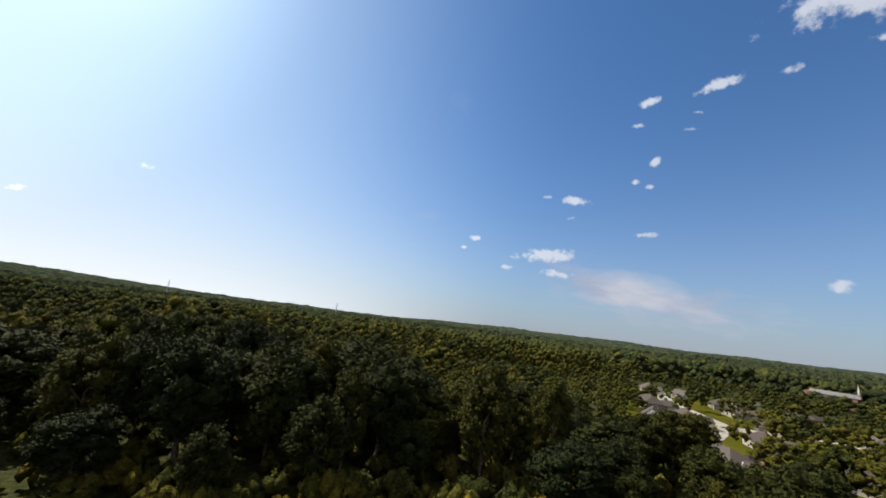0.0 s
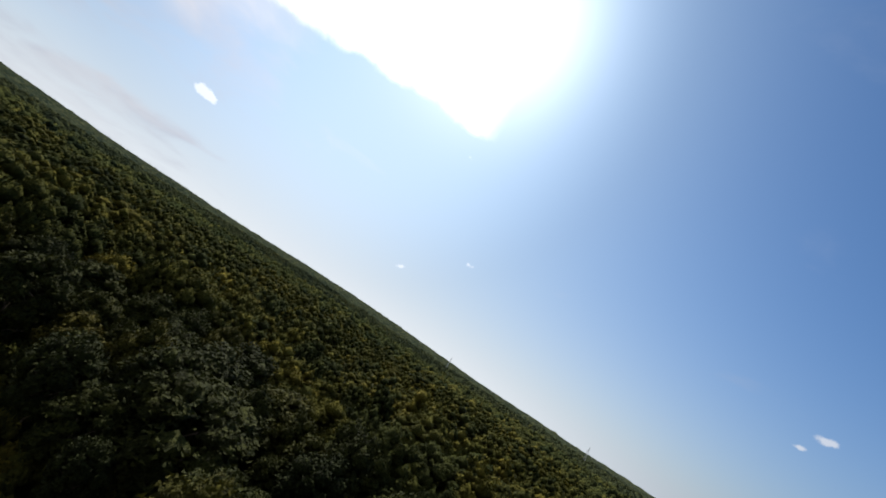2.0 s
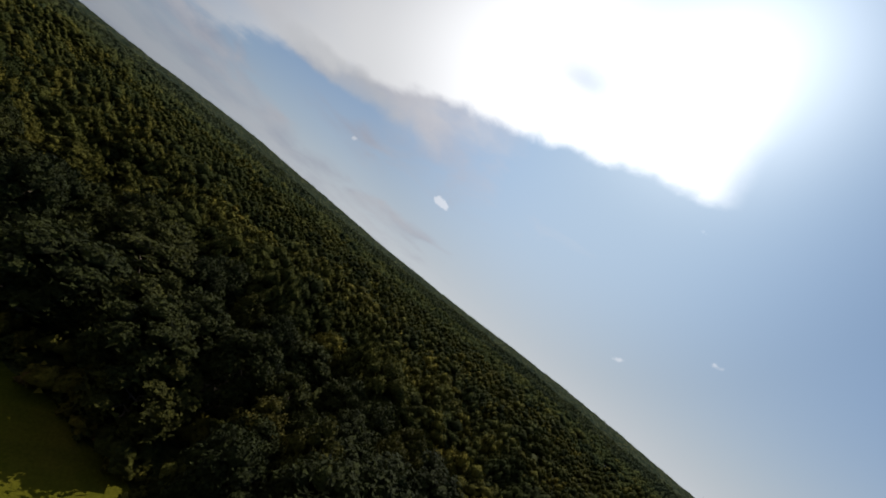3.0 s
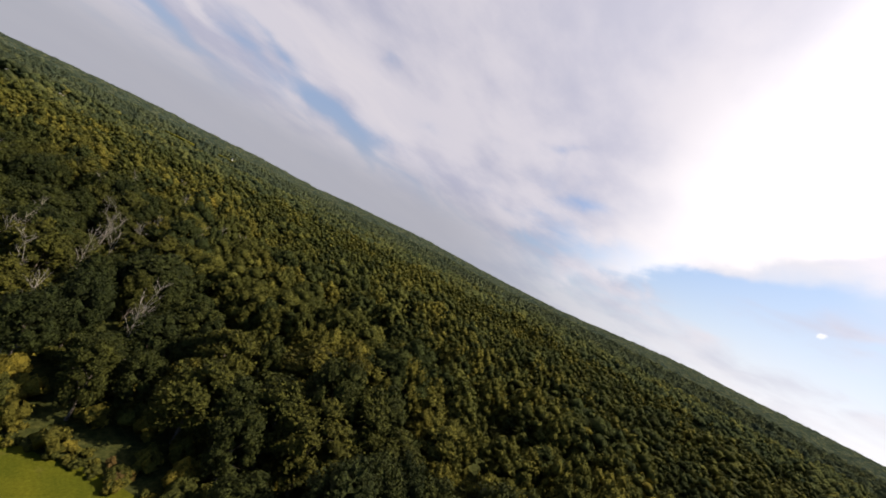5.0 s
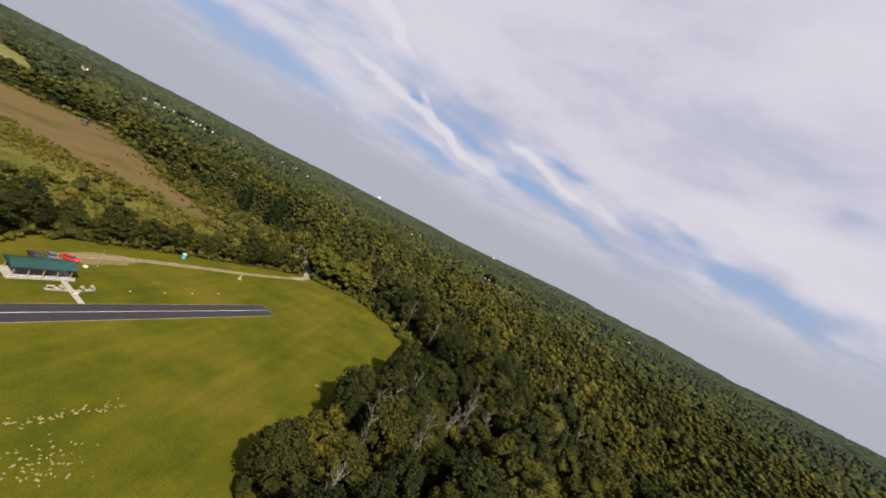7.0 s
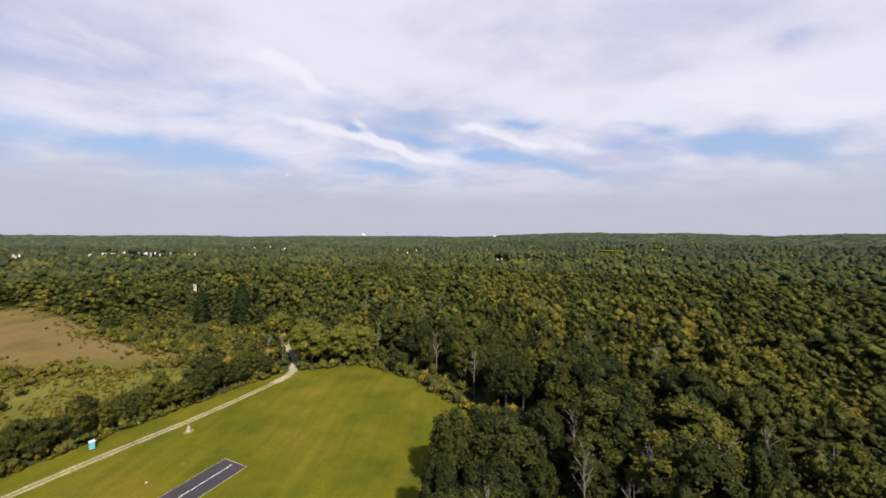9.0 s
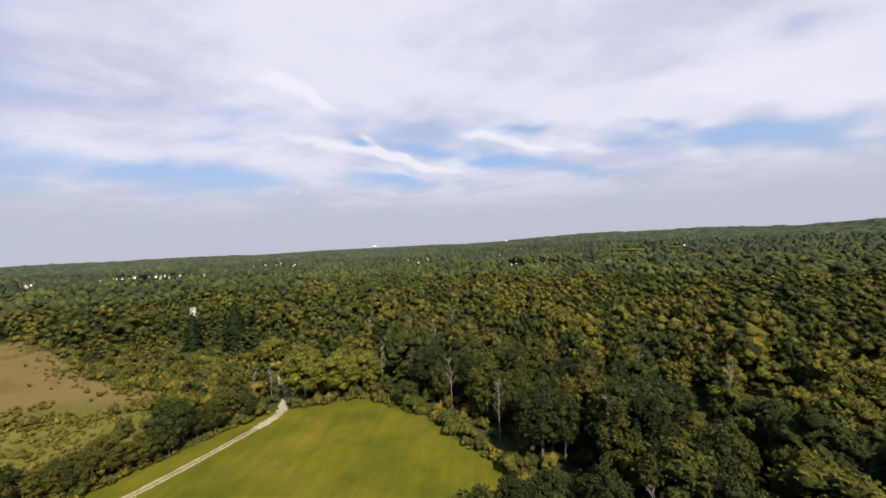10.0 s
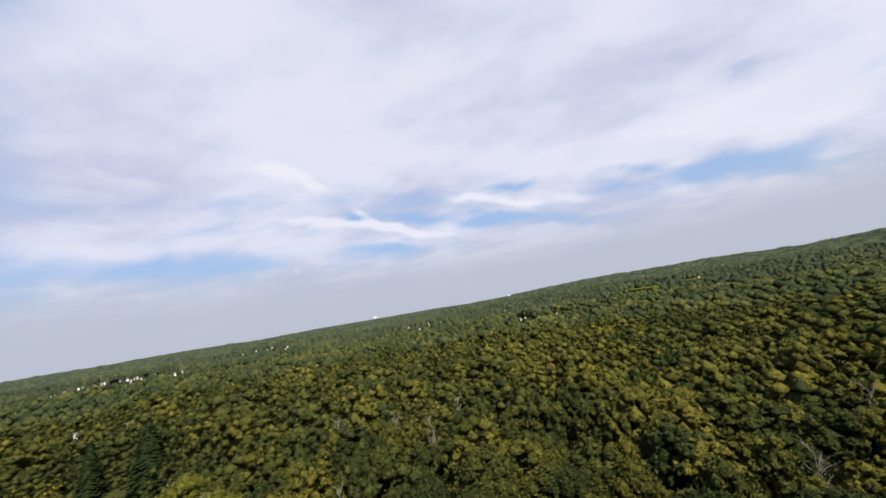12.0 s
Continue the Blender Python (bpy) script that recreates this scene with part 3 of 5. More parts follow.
def far_from(line, x, y):
    """The distance from a plan polyline."""
    best = np.full(np.shape(x), 1e9)
    for (ax, ay), (bx, by) in zip(line, line[1:]):
        dx, dy = bx - ax, by - ay
        s = np.clip(((x - ax) * dx + (y - ay) * dy) / (dx * dx + dy * dy), 0, 1)
        best = np.minimum(best, np.hypot(x - ax - s * dx, y - ay - s * dy))
    return best


def ragged(points, step, amount, rng, closed=True):
    """An outline with its long sides broken into uneven steps."""
    out = []
    ends = points[1:] + points[:1] if closed else points[1:]
    for (ax, ay), (bx, by) in zip(points, ends):
        far = math.hypot(bx - ax, by - ay)
        k = max(1, int(far / step))
        for i in range(k):
            s = i / k
            j = amount * (rng.random() * 2 - 1) if i else 0
            out.append((ax + (bx - ax) * s - (by - ay) / far * j, ay + (by - ay) * s + (bx - ax) / far * j))
    if not closed:
        out.append(points[-1])
    return out


def value_noise(x, y, scale, seed):
    """Smooth noise in 0 to 1 over the plan."""
    u, v = np.asarray(x) / scale, np.asarray(y) / scale
    i, j = np.floor(u), np.floor(v)
    fu, fv = u - i, v - j
    fu, fv = fu * fu * (3 - 2 * fu), fv * fv * (3 - 2 * fv)

    def h(a, b):
        s = np.sin(a * 127.1 + b * 311.7 + seed * 74.7) * 43758.5453
        return s - np.floor(s)

    return (h(i, j) * (1 - fu) + h(i + 1, j) * fu) * (1 - fv) + (h(i, j + 1) * (1 - fu) + h(i + 1, j + 1) * fu) * fv


# ---------------------------------------------------------------- the land
FIELD = [
    (-103, 43), (-95, 61), (-88, 78), (-78, 99), (-69, 118), (-60, 123.5), (-50, 127), (-42, 131), (-34, 132.5), (-23, 125), (-7, 115.5), (2, 102),
    (8, 97.5), (14, 92), (12, 83), (10.5, 71), (4.5, 61), (4, 48.5), (-1, 37), (-5.5, 24), (-10.5, 11), (-8, 3), (-9.3, -5), (-4.5, -14.5),
    (1.5, -24), (4, -31), (8, -37.5), (12.7, -42.5), (16, -50), (17, -64), (12, -78), (2, -92), (-13, -105), (-21, -106.2), (-28, -100.5),
    (-40, -86), (-62, -78), (-96, -74), (-116, -52), (-114, -36), (-105, -10), (-101, 6), (-103, 18), (-108, 30),
]
MEADOW = [
    (-203, 103), (-176, 110), (-149, 111), (-127, 116), (-112, 126), (-117, 135), (-139, 140), (-160, 149), (-177, 153), (-214, 176), (-262, 202),
    (-322, 230), (-350, 200), (-420, 174), (-420, 96), (-300, 80), (-236, 78),
]
SCRUB = [
    (-120, 28), (-111, 48), (-101, 70), (-92, 92), (-83, 110), (-77, 119), (-85, 127), (-99, 124), (-111, 125), (-127, 115.5), (-149, 110.5), (-176, 109.5),
    (-203, 102.5), (-236, 77.5), (-300, 79.5), (-310, 36), (-200, 18),
]
ROAD = [(-94, 30), (-91, 43), (-86.5, 55), (-80.5, 69), (-74.5, 82), (-69.5, 95), (-64.5, 110), (-62.5, 119), (-64.8, 127), (-71, 140), (-85, 158)]
CLEARINGS = [(384, 942, 34), (520, 985, 30)]
PASTURE = [(-452, 250), (-498, 192), (-640, 236), (-800, 318), (-830, 400), (-700, 392), (-590, 358)]
HOUSES = [  # plan place, turn, kind
    (-310, -168, 20, 0), (-247, -130, 35, 1), (-211, -107, 10, 2), (-232, -106, 25, 1), (-314, -150, 60, 2), (-287, -111, 30, 0), (-304, -125, 15, 1),
    (-264, -88, 40, 1), (-221, -77, 25, 0), (-181, -72, 50, 1), (-171, -59, 75, 2), (-282, -65, 10, 1), (-295, -45, 70, 2), (-201, -53, 75, 2),
    (-203, -36, 35, 2), (-318, -56, 80, 1), (-330, -100, 30, 0), (-346, -132, 15, 1),
]
STREETS = [[(-214, -90), (-246, -96), (-272, -80), (-296, -60), (-326, -40)], [(-246, -96), (-268, -122), (-290, -146), (-326, -166)]]
lots = random.Random(31)
FAR_HOUSES = [(-290, 296), (-247, 297), (59, 599), (78, 620), (65, 665), (111, 731), (130, 813), (150, 790), (249, 796), (530, 981), (69, 1120), (-50, 1128), (-203, 1050), (288, 1230), (93, -574)]
for ax, bx, ay, by, count in ((-780, -540, 640, 715, 28), (-715, -560, 1035, 1110, 7), (60, 170, 640, 760, 5), (-830, -790, 540, 590, 3), (-160, -80, 940, 1110, 4), (-1050, -900, 900, 960, 6)):
    for _ in range(count):
        FAR_HOUSES.append((lots.uniform(ax, bx), lots.uniform(ay, by)))
ridge = [(900, 2600, 48, 900), (2300, 1800, 62, 900), (3300, -600, 60, 1200), (-800, 3600, 26, 1300), (-3200, 2400, 24, 1300), (1500, -2900, 50, 1200), (-2400, -2600, 45, 1500), (-3800, -400, 50, 1200)]


MOUNDS = [(-720, 680, 11, 80), (-600, 680, 11, 80), (-640, 1070, 14, 90), (110, 690, 9, 80), (-150, 1060, 12, 110), (250, 800, 9, 60), (-820, 560, 11, 60), (60, 1100, 12, 70), (384, 952, 17, 75), (520, 995, 16, 75)]


def hill(x, y):
    x, y = np.asarray(x, float), np.asarray(y, float)
    z = np.zeros(x.shape)
    for cx, cy, h, r in ridge:
        z += h * np.exp(-((x - cx) ** 2 + (y - cy) ** 2) / r**2)
    far = np.hypot(x, y)
    z += (value_noise(x, y, 420, 3) - 0.5) * 26 * np.clip((far - 500) / 1500, 0, 1)
    z = z * np.clip((far - 420) / 900, 0, 1) ** 1.5
    for cx, cy, h, r in MOUNDS:
        z += h * np.exp(-((x - cx) ** 2 + (y - cy) ** 2) / r**2)
    return z


def polar(r0, r1, rings, spokes, lift):
    r = r0 * (r1 / r0) ** (np.arange(rings) / (rings - 1))
    a = np.linspace(0, 2 * math.pi, spokes, endpoint=False)
    rr, aa = np.meshgrid(r, a, indexing="ij")
    x, y = (rr * np.cos(aa)).ravel() - 20, (rr * np.sin(aa)).ravel()
    v = np.stack([x, y, lift(x, y)], -1)
    i, j = np.meshgrid(np.arange(rings - 1), np.arange(spokes), indexing="ij")
    p, q = (i * spokes + j).ravel(), (i * spokes + (j + 1) % spokes).ravel()
    t = np.concatenate([np.stack([p, p + spokes, q + spokes], -1), np.stack([p, q + spokes, q], -1)])
    return v, t


v, t = polar(1.0, 4950, 60, 90, lambda x, y: hill(x, y) - np.where(np.hypot(x, y) < 600, 0.0, 1.0))
v = np.concatenate([v, [[-20, 0, 0]]])
t = np.concatenate([t, [[len(v) - 1, k, (k + 1) % 90] for k in range(90)]])
tagged(part("ground", big_mesh("ground", v, t), M["floor"]), "dark earth and leaf litter under the woods", "ground", kind="structure")

plan = random.Random(5)
tagged(part("field", slab(ragged(FIELD, 5, 0.9, plan), -0.2, 0.03), M["grass"]), "mown grass flying field with worn yellowish patches", "field", kind="structure")
tagged(part("meadow", slab(ragged(MEADOW, 9, 3, plan), -0.2, 0.03), M["meadow"]), "dry brown meadow of tall grass", "meadow", kind="structure")
tagged(part("scrubland", slab(ragged(SCRUB, 9, 1.5, plan), -0.2, 0.02), M["scrub"]), "yellow-green goldenrod scrub between hedge and meadow", "scrub", kind="structure")


def ribbon(line, width, z, wobble=0.0, offset=0.0):
    """A strip along a plan line, rounded at its corners."""
    pts = [Vector(p) for p in line]
    fine = []
    for k in range(len(pts) - 1):
        p0, p1, p2, p3 = pts[max(k - 1, 0)], pts[k], pts[k + 1], pts[min(k + 2, len(pts) - 1)]
        for i in range(8):
            s = i / 8
            fine.append(0.5 * (2 * p1 + (p2 - p0) * s + (2 * p0 - 5 * p1 + 4 * p2 - p3) * s * s + (3 * p1 - p0 - 3 * p2 + p3) * s**3))
    fine.append(pts[-1])
    bm, last = bmesh.new(), None
    for k, p in enumerate(fine):
        d = (fine[min(k + 1, len(fine) - 1)] - fine[max(k - 1, 0)]).normalized()
        n = Vector((-d.y, d.x))
        w = width / 2 * (1 + wobble * (plan.random() * 2 - 1))
        a, b = p + n * (offset - w), p + n * (offset + w)
        row = [bm.verts.new((*a, z)), bm.verts.new((*b, z)), bm.verts.new((*a, -0.1)), bm.verts.new((*b, -0.1))]
        if last:
            bm.faces.new((last[0], row[0], row[1], last[1]))
            bm.faces.new((last[2], row[2], row[0], last[0]))
            bm.faces.new((last[1], row[1], row[3], last[3]))
        last = row
    return bm


track = thing("road", "pale gravel farm track along the hedge", "road", kind="structure")
part("verge", ribbon(ROAD, 2.7, 0.04, 0.35), M["verge"], track)
part("wheel_track", ribbon(ROAD, 0.52, 0.07, 0.4, -0.8), M["gravel"], track)
part("wheel_track", ribbon(ROAD, 0.52, 0.07, 0.4, 0.8), M["gravel"], track)
part("surface", ribbon(ROAD[6:], 3.3, 0.06, 0.3), M["gravel"], track)
lot = part("pavement", slab(ragged([(-96, 25), (-96, 36), (-93, 45), (-88, 47), (-86.5, 40), (-88, 32), (-90, 25)], 3, 0.7, plan), -0.1, 0.05), M["dirt"])
tagged(lot, "worn bare dirt parking patch by the pavilion", "parking patch", kind="structure")
for line in STREETS:
    tagged(part("road", ribbon(line, 7.5, 0.08), M["concrete"]), "pale concrete residential street", "street", kind="structure")
for k, (cx, cy, r) in enumerate(CLEARINGS):
    ring = [(cx + r * (0.8 + 0.4 * plan.random()) * math.cos(a / 14 * 2 * math.pi), cy + 1.6 * r * (0.8 + 0.4 * plan.random()) * math.sin(a / 14 * 2 * math.pi)) for a in range(14)]
    top = float(hill(cx, cy)) + 1.2
    tagged(part("clearing", slab(ring, top - 3, top), M["grass"]), "small pale green clearing among the woods", "clearing", kind="structure")
tagged(part("pasture", slab(ragged(PASTURE, 14, 3, plan), -4.0, 4.0), M["pasture"]), "pale green hay field beyond the meadow", "pasture", kind="structure")
farm_lane = part("road", ribbon([(-462, 262), (-520, 290), (-560, 292), (-640, 262), (-700, 262)], 5.0, 4.1), M["gravel"])
tagged(farm_lane, "pale farm lane across the hay field", "road", kind="structure")
lawn = part("lawn", slab(ragged([(-164, -50), (-172, -84), (-208, -122), (-300, -190), (-365, -160), (-342, -40), (-306, -24), (-206, -24)], 12, 3, plan), -0.2, 0.02), M["grass"])
tagged(lawn, "mown lawns between suburban houses", "lawn", kind="structure")

# runway
AHEAD = Vector((0.339, 0.9408))
SIDE = Vector((0.9408, -0.339))
END = Vector((-47.9, 63.0))


def on_runway(along, across):
    return tuple(END - AHEAD * along + SIDE * across)


runway = thing("runway", "dark asphalt model aircraft runway with a white centre line", "runway", kind="structure")
part("shoulder", slab([on_runway(-0.25, -4.0), on_runway(-0.25, 4.0), on_runway(117.3, 4.0), on_runway(117.3, -4.0)], -0.1, 0.05), M["gravel"], runway)
part("surface", slab([on_runway(0, -3.8), on_runway(0, 3.8), on_runway(117, 3.8), on_runway(117, -3.8)], -0.1, 0.09), M["asphalt"], runway)
part("centre_line", slab([on_runway(0.6, -0.065), on_runway(0.6, 0.065), on_runway(116, 0.065), on_runway(116, -0.065)], 0.08, 0.096), M["line"], runway)


# ---------------------------------------------------------------- trees
OCTA_V = np.array([(1, 0, 0), (0, 1, 0), (-1, 0, 0), (0, -1, 0), (0, 0, 1), (0, 0, -1)], float) * 1.2
OCTA_T = np.array([(0, 1, 4), (1, 2, 4), (2, 3, 4), (3, 0, 4), (1, 0, 5), (2, 1, 5), (3, 2, 5), (0, 3, 5)])


def crown_arrays(rng, height, radius, lobes, tufts, tuft, base=0.2, core=0.8, wide=0.42, rough=0.7, loose=1.0):
    """A crown of rounded lobes, each with a dark heart and many small leaf tufts. Returns vertices and triangles."""
    vs, ts, count = [], [], 0
    mid, half = height * (1 + base) / 2, height * (1 - base) / 2
    for k in range(lobes):
        z = 1 - 1.7 * (k + 0.5) / lobes
        a = k * 2.39996 + rng.uniform(-0.4, 0.4)
        s = math.sqrt(max(0.0, 1 - z * z))
        out = np.array([s * math.cos(a), s * math.sin(a), z])
        r = radius * wide * (1 + loose * rng.uniform(-0.25, 0.25))
        reach = 0.96 + loose * rng.uniform(-0.21, 0.18)
        c = np.array([0, 0, mid]) + out * np.array([radius - r * 0.8, radius - r * 0.8, half - r * 0.8]) * reach
        spin = rng.uniform(0, 6.28)
        flat = np.array([[math.cos(spin), math.sin(spin), 0], [-math.sin(spin), math.cos(spin), 0], [0, 0, 1]])
        vs.append(OCTA_V @ flat * r * core * rng.uniform(0.8, 1.2, (6, 1)) + c)
        ts.append(OCTA_T + count)
        count += 6
        m = int(tufts * (r / (radius * wide)) ** 2)
        d = rng.normal(size=(m, 3)) + out * 0.9 + np.array([0, 0, 0.35])
        d /= np.linalg.norm(d, axis=1)[:, None]
        p = c + d * (r * rng.uniform(0.7, 1.3, m))[:, None]
        nrm = d + rng.normal(size=(m, 3)) * rough
        nrm /= np.linalg.norm(nrm, axis=1)[:, None]
        side = np.cross(nrm, rng.normal(size=(m, 3)))
        side /= np.linalg.norm(side, axis=1)[:, None] + 1e-9
        up = np.cross(nrm, side)
        w, h = tuft * rng.uniform(0.5, 1.3, (m, 1)), tuft * rng.uniform(0.5, 1.3, (m, 1))
        droop = nrm * tuft * 0.3
        leaf = np.stack([p - side * w - up * h * 0.6 - droop, p + side * w - up * h * 0.4 - droop * 0.5, p + side * w * rng.uniform(-0.8, 0.8, (m, 1)) + up * h * 1.2], 1)
        vs.append(leaf.reshape(-1, 3))
        ts.append(count + np.arange(3 * m).reshape(m, 3))
        count += 3 * m
    return np.concatenate(vs), np.concatenate(ts)


def limbs(rng, height, radius, base, thick):
    """A tapered trunk with forking limbs."""
    bm = bmesh.new()
    top = height * 0.55
    lean = Vector((rng.uniform(-0.05, 0.05), rng.uniform(-0.05, 0.05), 1))
    knots = [lean * (top * s) + Vector((rng.uniform(-0.15, 0.15), rng.uniform(-0.15, 0.15), 0)) for s in (0, 0.33, 0.66, 1)]
    knots[0].z = -0.3
    for k in range(3):
        rod(bm, knots[k], knots[k + 1], thick * (1 - 0.25 * k) * (1.35 if k == 0 else 1), thick * (0.75 - 0.25 * k) + 0.03, 6)
    for k in range(6):
        a = k * 2.4 + rng.uniform(-0.4, 0.4)
        root = knots[1].lerp(knots[3], k / 5)
        tip = root + Vector((math.cos(a) * radius * 0.75, math.sin(a) * radius * 0.75, height * rng.uniform(0.12, 0.26)))
        bend = root.lerp(tip, 0.5) + Vector((0, 0, 0.06 * height))
        rod(bm, root, bend, thick * 0.42, thick * 0.26, 4)
        rod(bm, bend, tip, thick * 0.26, 0.03, 4)
    return bm


def broadleaf(name, label, leaf, seed, height, radius, lobes, tufts, tuft, base):
    rng = np.random.default_rng(seed)
    t = thing(name, label, "tree", group="woodland trees")
    part("trunk", limbs(random.Random(seed), height, radius, base, height * 0.018), M["bark"], t)
    v, f = crown_arrays(rng, height, radius, lobes, tufts, tuft, base, 0.84, 0.33, 0.6, 0.8)
    part("crown", big_mesh("crown", v, f), M[leaf], t)
    return t


def blob_tree(rng, lobes, tufts, tuft, rough=0.7, lobe=0.31):
    return crown_arrays(rng, 17.0, 5.1 * rng.uniform(0.8, 1.2), lobes, tufts, tuft, 0.15, 0.84, lobe * rng.uniform(0.88, 1.14), rough, 1.0)


def dome_tree(rng, top=17.0, size=1.0):
    """A coarse round crown with a lumpy outline for woods far off."""
    r = rng.uniform(3.9, 5.4) * size
    vs = [(rng.uniform(-0.2, 0.2) * r, rng.uniform(-0.2, 0.2) * r, top)]
    for ring, (rr, zz) in enumerate(((0.62, 1.2), (1.0, 6.5))):
        for j in range(6):
            b = j * math.pi / 3 + ring * 0.5 + rng.uniform(-0.2, 0.2)
            q = r * rr * rng.uniform(0.68, 1.32)
            vs.append((q * math.cos(b), q * math.sin(b), top - zz * size * rng.uniform(0.6, 1.4)))
    fs = [(0, 1 + j, 1 + (j + 1) % 6) for j in range(6)]
    for j in range(6):
        p, q = 1 + j, 1 + (j + 1) % 6
        fs += [(p, p + 6, q + 6), (p, q + 6, q)]
    return np.array(vs), np.array(fs)


def scatter(name, label, templates, xs, ys, zs, scales, tints, rng, mat="wood_leaf", slim=1.0):
    """Many crowns joined into one mesh."""
    kinds = rng.integers(0, len(templates), len(xs))
    turn = rng.uniform(0, 2 * math.pi, len(xs))
    wide = slim * scales**0.8 * np.clip(rng.lognormal(0.0, 0.24, len(xs)), 0.65, 1.6)
    vs, ts, tint, count = [], [], [], 0
    for k, (v, f) in enumerate(templates):
        pick = np.nonzero(kinds == k)[0]
        if not len(pick):
            continue
        c, s = np.cos(turn[pick])[:, None], np.sin(turn[pick])[:, None]
        w = wide[pick][:, None]
        x = (v[:, 0] * c - v[:, 1] * s) * w + xs[pick][:, None]
        y = (v[:, 0] * s + v[:, 1] * c) * w + ys[pick][:, None]
        z = v[:, 2] * scales[pick][:, None] + zs[pick][:, None]
        vs.append(np.stack([x, y, z], -1).reshape(-1, 3))
        ts.append((f[None] + (count + np.arange(len(pick)) * len(v))[:, None, None]).reshape(-1, 3))
        tint.append(np.repeat(tints[pick], len(v)))
        count += len(pick) * len(v)
    me = big_mesh(name, np.concatenate(vs), np.concatenate(ts), np.concatenate(tint))
    return tagged(part(name, me, M[mat]), label, name.replace("_", " "), kind="stuff")


rng = np.random.default_rng(11)


def various(values, light=0.13, dark=0.2):
    """Some crowns much darker or yellower than their neighbours."""
    lot_ = rng.random(len(values))
    values = np.where(lot_ < light, rng.uniform(0.60, 0.76, len(values)), values)
    return np.where(lot_ > 1 - dark, rng.uniform(0.0, 0.16, len(values)), values)


def grid_places(half, step, cx=-20.0, cy=0.0):
    g = np.arange(-half, half, step)
    x, y = np.meshgrid(g + cx, g + cy)
    x = x + (np.arange(len(g)) % 2 * step / 2)[:, None]
    x, y = x.ravel() + rng.uniform(-0.46, 0.46, x.size) * step, y.ravel() + rng.uniform(-0.46, 0.46, y.size) * step
    return x, y


SNAGS = [(7, 4, 1.0), (6, -12, 0.95), (5.5, 16, 0.95), (9, 20, 1.0), (12, 31, 1.0), (25, 28, 1.05), (29, 31, 1.05), (35, 35, 1.05), (23, -13, 1.0), (19, -20, 1.0),
         (33, 58, 0.95), (43, 47, 1.05), (67, 51, 1.1), (59, 49, 1.05), (70, 43, 1.1), (32, 48, 1.0), (37, 87, 1.05), (-76, 127, 0.8), (18, 13, 1.05), (-72, 131, 0.75),
         (-32, 142, 0.9), (-18, 133, 0.9), (-3, 124, 0.95), (12, 104, 1.0), (-74, 153, 0.8), (-100, 170, 0.7),
         (-45, 180, 1.05), (-30, 188, 1.1), (-15, 178, 1.05), (-52, 192, 1.1), (-8, 194, 1.1), (60, 130, 1.05), (90, 150, 1.1), (76, 110, 1.1)]


CORNER_TREES = [  # the broad yellow-green trees at the bend of the track
    (-59, 132, 1.02, 1.75), (-47.5, 134.5, 0.92, 1.55), (-66, 140, 0.86, 1.4), (-39, 143, 0.8, 1.3), (-71, 153, 0.85, 1.4), (-94, 170, 0.8, 1.4)]


def keep_clear(x, y):
    """True where trees may stand."""
    ok = ~inside(FIELD, x, y) & ~inside(MEADOW, x, y) & ~inside(SCRUB, x, y) & ~inside(PASTURE, x, y)
    ok &= ~((far_from([(-450, 246), (-500, 190)], x, y) < 34) & (value_noise(x, y, 25, 77) > 0.35))
    edge = far_from(FIELD + FIELD[:1], x, y) < 1.6
    ok &= ~edge & (far_from(ROAD[:8], x, y) > 4.3) & (far_from(ROAD[7:], x, y) > 3.4) & (far_from(MEADOW + MEADOW[:1], x, y) > 3)
    for cx, cy, r in CLEARINGS:
        ok &= ((x - cx) / r) ** 2 + ((y - cy) / (1.6 * r)) ** 2 > 1
        if cy > 600:
            ok &= far_from([(cx, cy), (cx * 0.9, cy * 0.9)], x, y) > 0.8 * r
    for sx, sy, _ in SNAGS:
        ok &= np.hypot(x - sx, y - sy) > 2.4
    for sx, sy in ((-163, 200), (-135, 199)):
        ok &= far_from([(sx, sy), (sx * 0.92, sy * 0.92)], x, y) > 5
    for sx, sy, *_ in CORNER_TREES:
        ok &= np.hypot(x - sx, y - sy) > 5
    for hx, hy, *_ in HOUSES:
        ok &= np.hypot(x - hx, y - hy) > 9.5
        # no trees on the side from which the camera sees the houses
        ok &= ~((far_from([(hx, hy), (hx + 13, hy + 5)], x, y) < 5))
    for line in STREETS:
        ok &= far_from(line, x, y) > 6
    for hx, hy in FAR_HOUSES:
        ok &= (np.hypot(x - hx, y - hy) > 11) & ~(far_from([(hx, hy), (hx * 0.9, hy * 0.9)], x, y) < 10)
    return ok


x, y = grid_places(265, 8.5)
far = np.hypot(x + 20, y)
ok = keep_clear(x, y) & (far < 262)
x, y, far = x[ok], y[ok], far[ok]
edge = far_from(FIELD + FIELD[:1], x, y)
hedge = (far_from([(-118, 26), (-105, 50), (-90, 80), (-76, 106), (-71, 119)], x, y) < 10) & (x < -60)
suburb = (x < -126) & (x > -560) & (y < 4) & (y > -200)
thin = ~hedge & (~suburb | (rng.random(len(x)) < np.where(x > -160, 0.97, 0.9))) & ((rng.random(len(x)) < 0.88) | (far_from(MEADOW + MEADOW[:1], x, y) < 45) | (far_from(ROAD, x, y) < 40))
x, y, far, edge, suburb = x[thin], y[thin], far[thin], edge[thin], suburb[thin]
high = (0.70 + 0.46 * value_noise(x, y, 24, 8)) * rng.uniform(0.72, 1.24, len(x))
wide = np.clip(rng.lognormal(0.1, 0.26, len(x)), 0.7, 1.8)
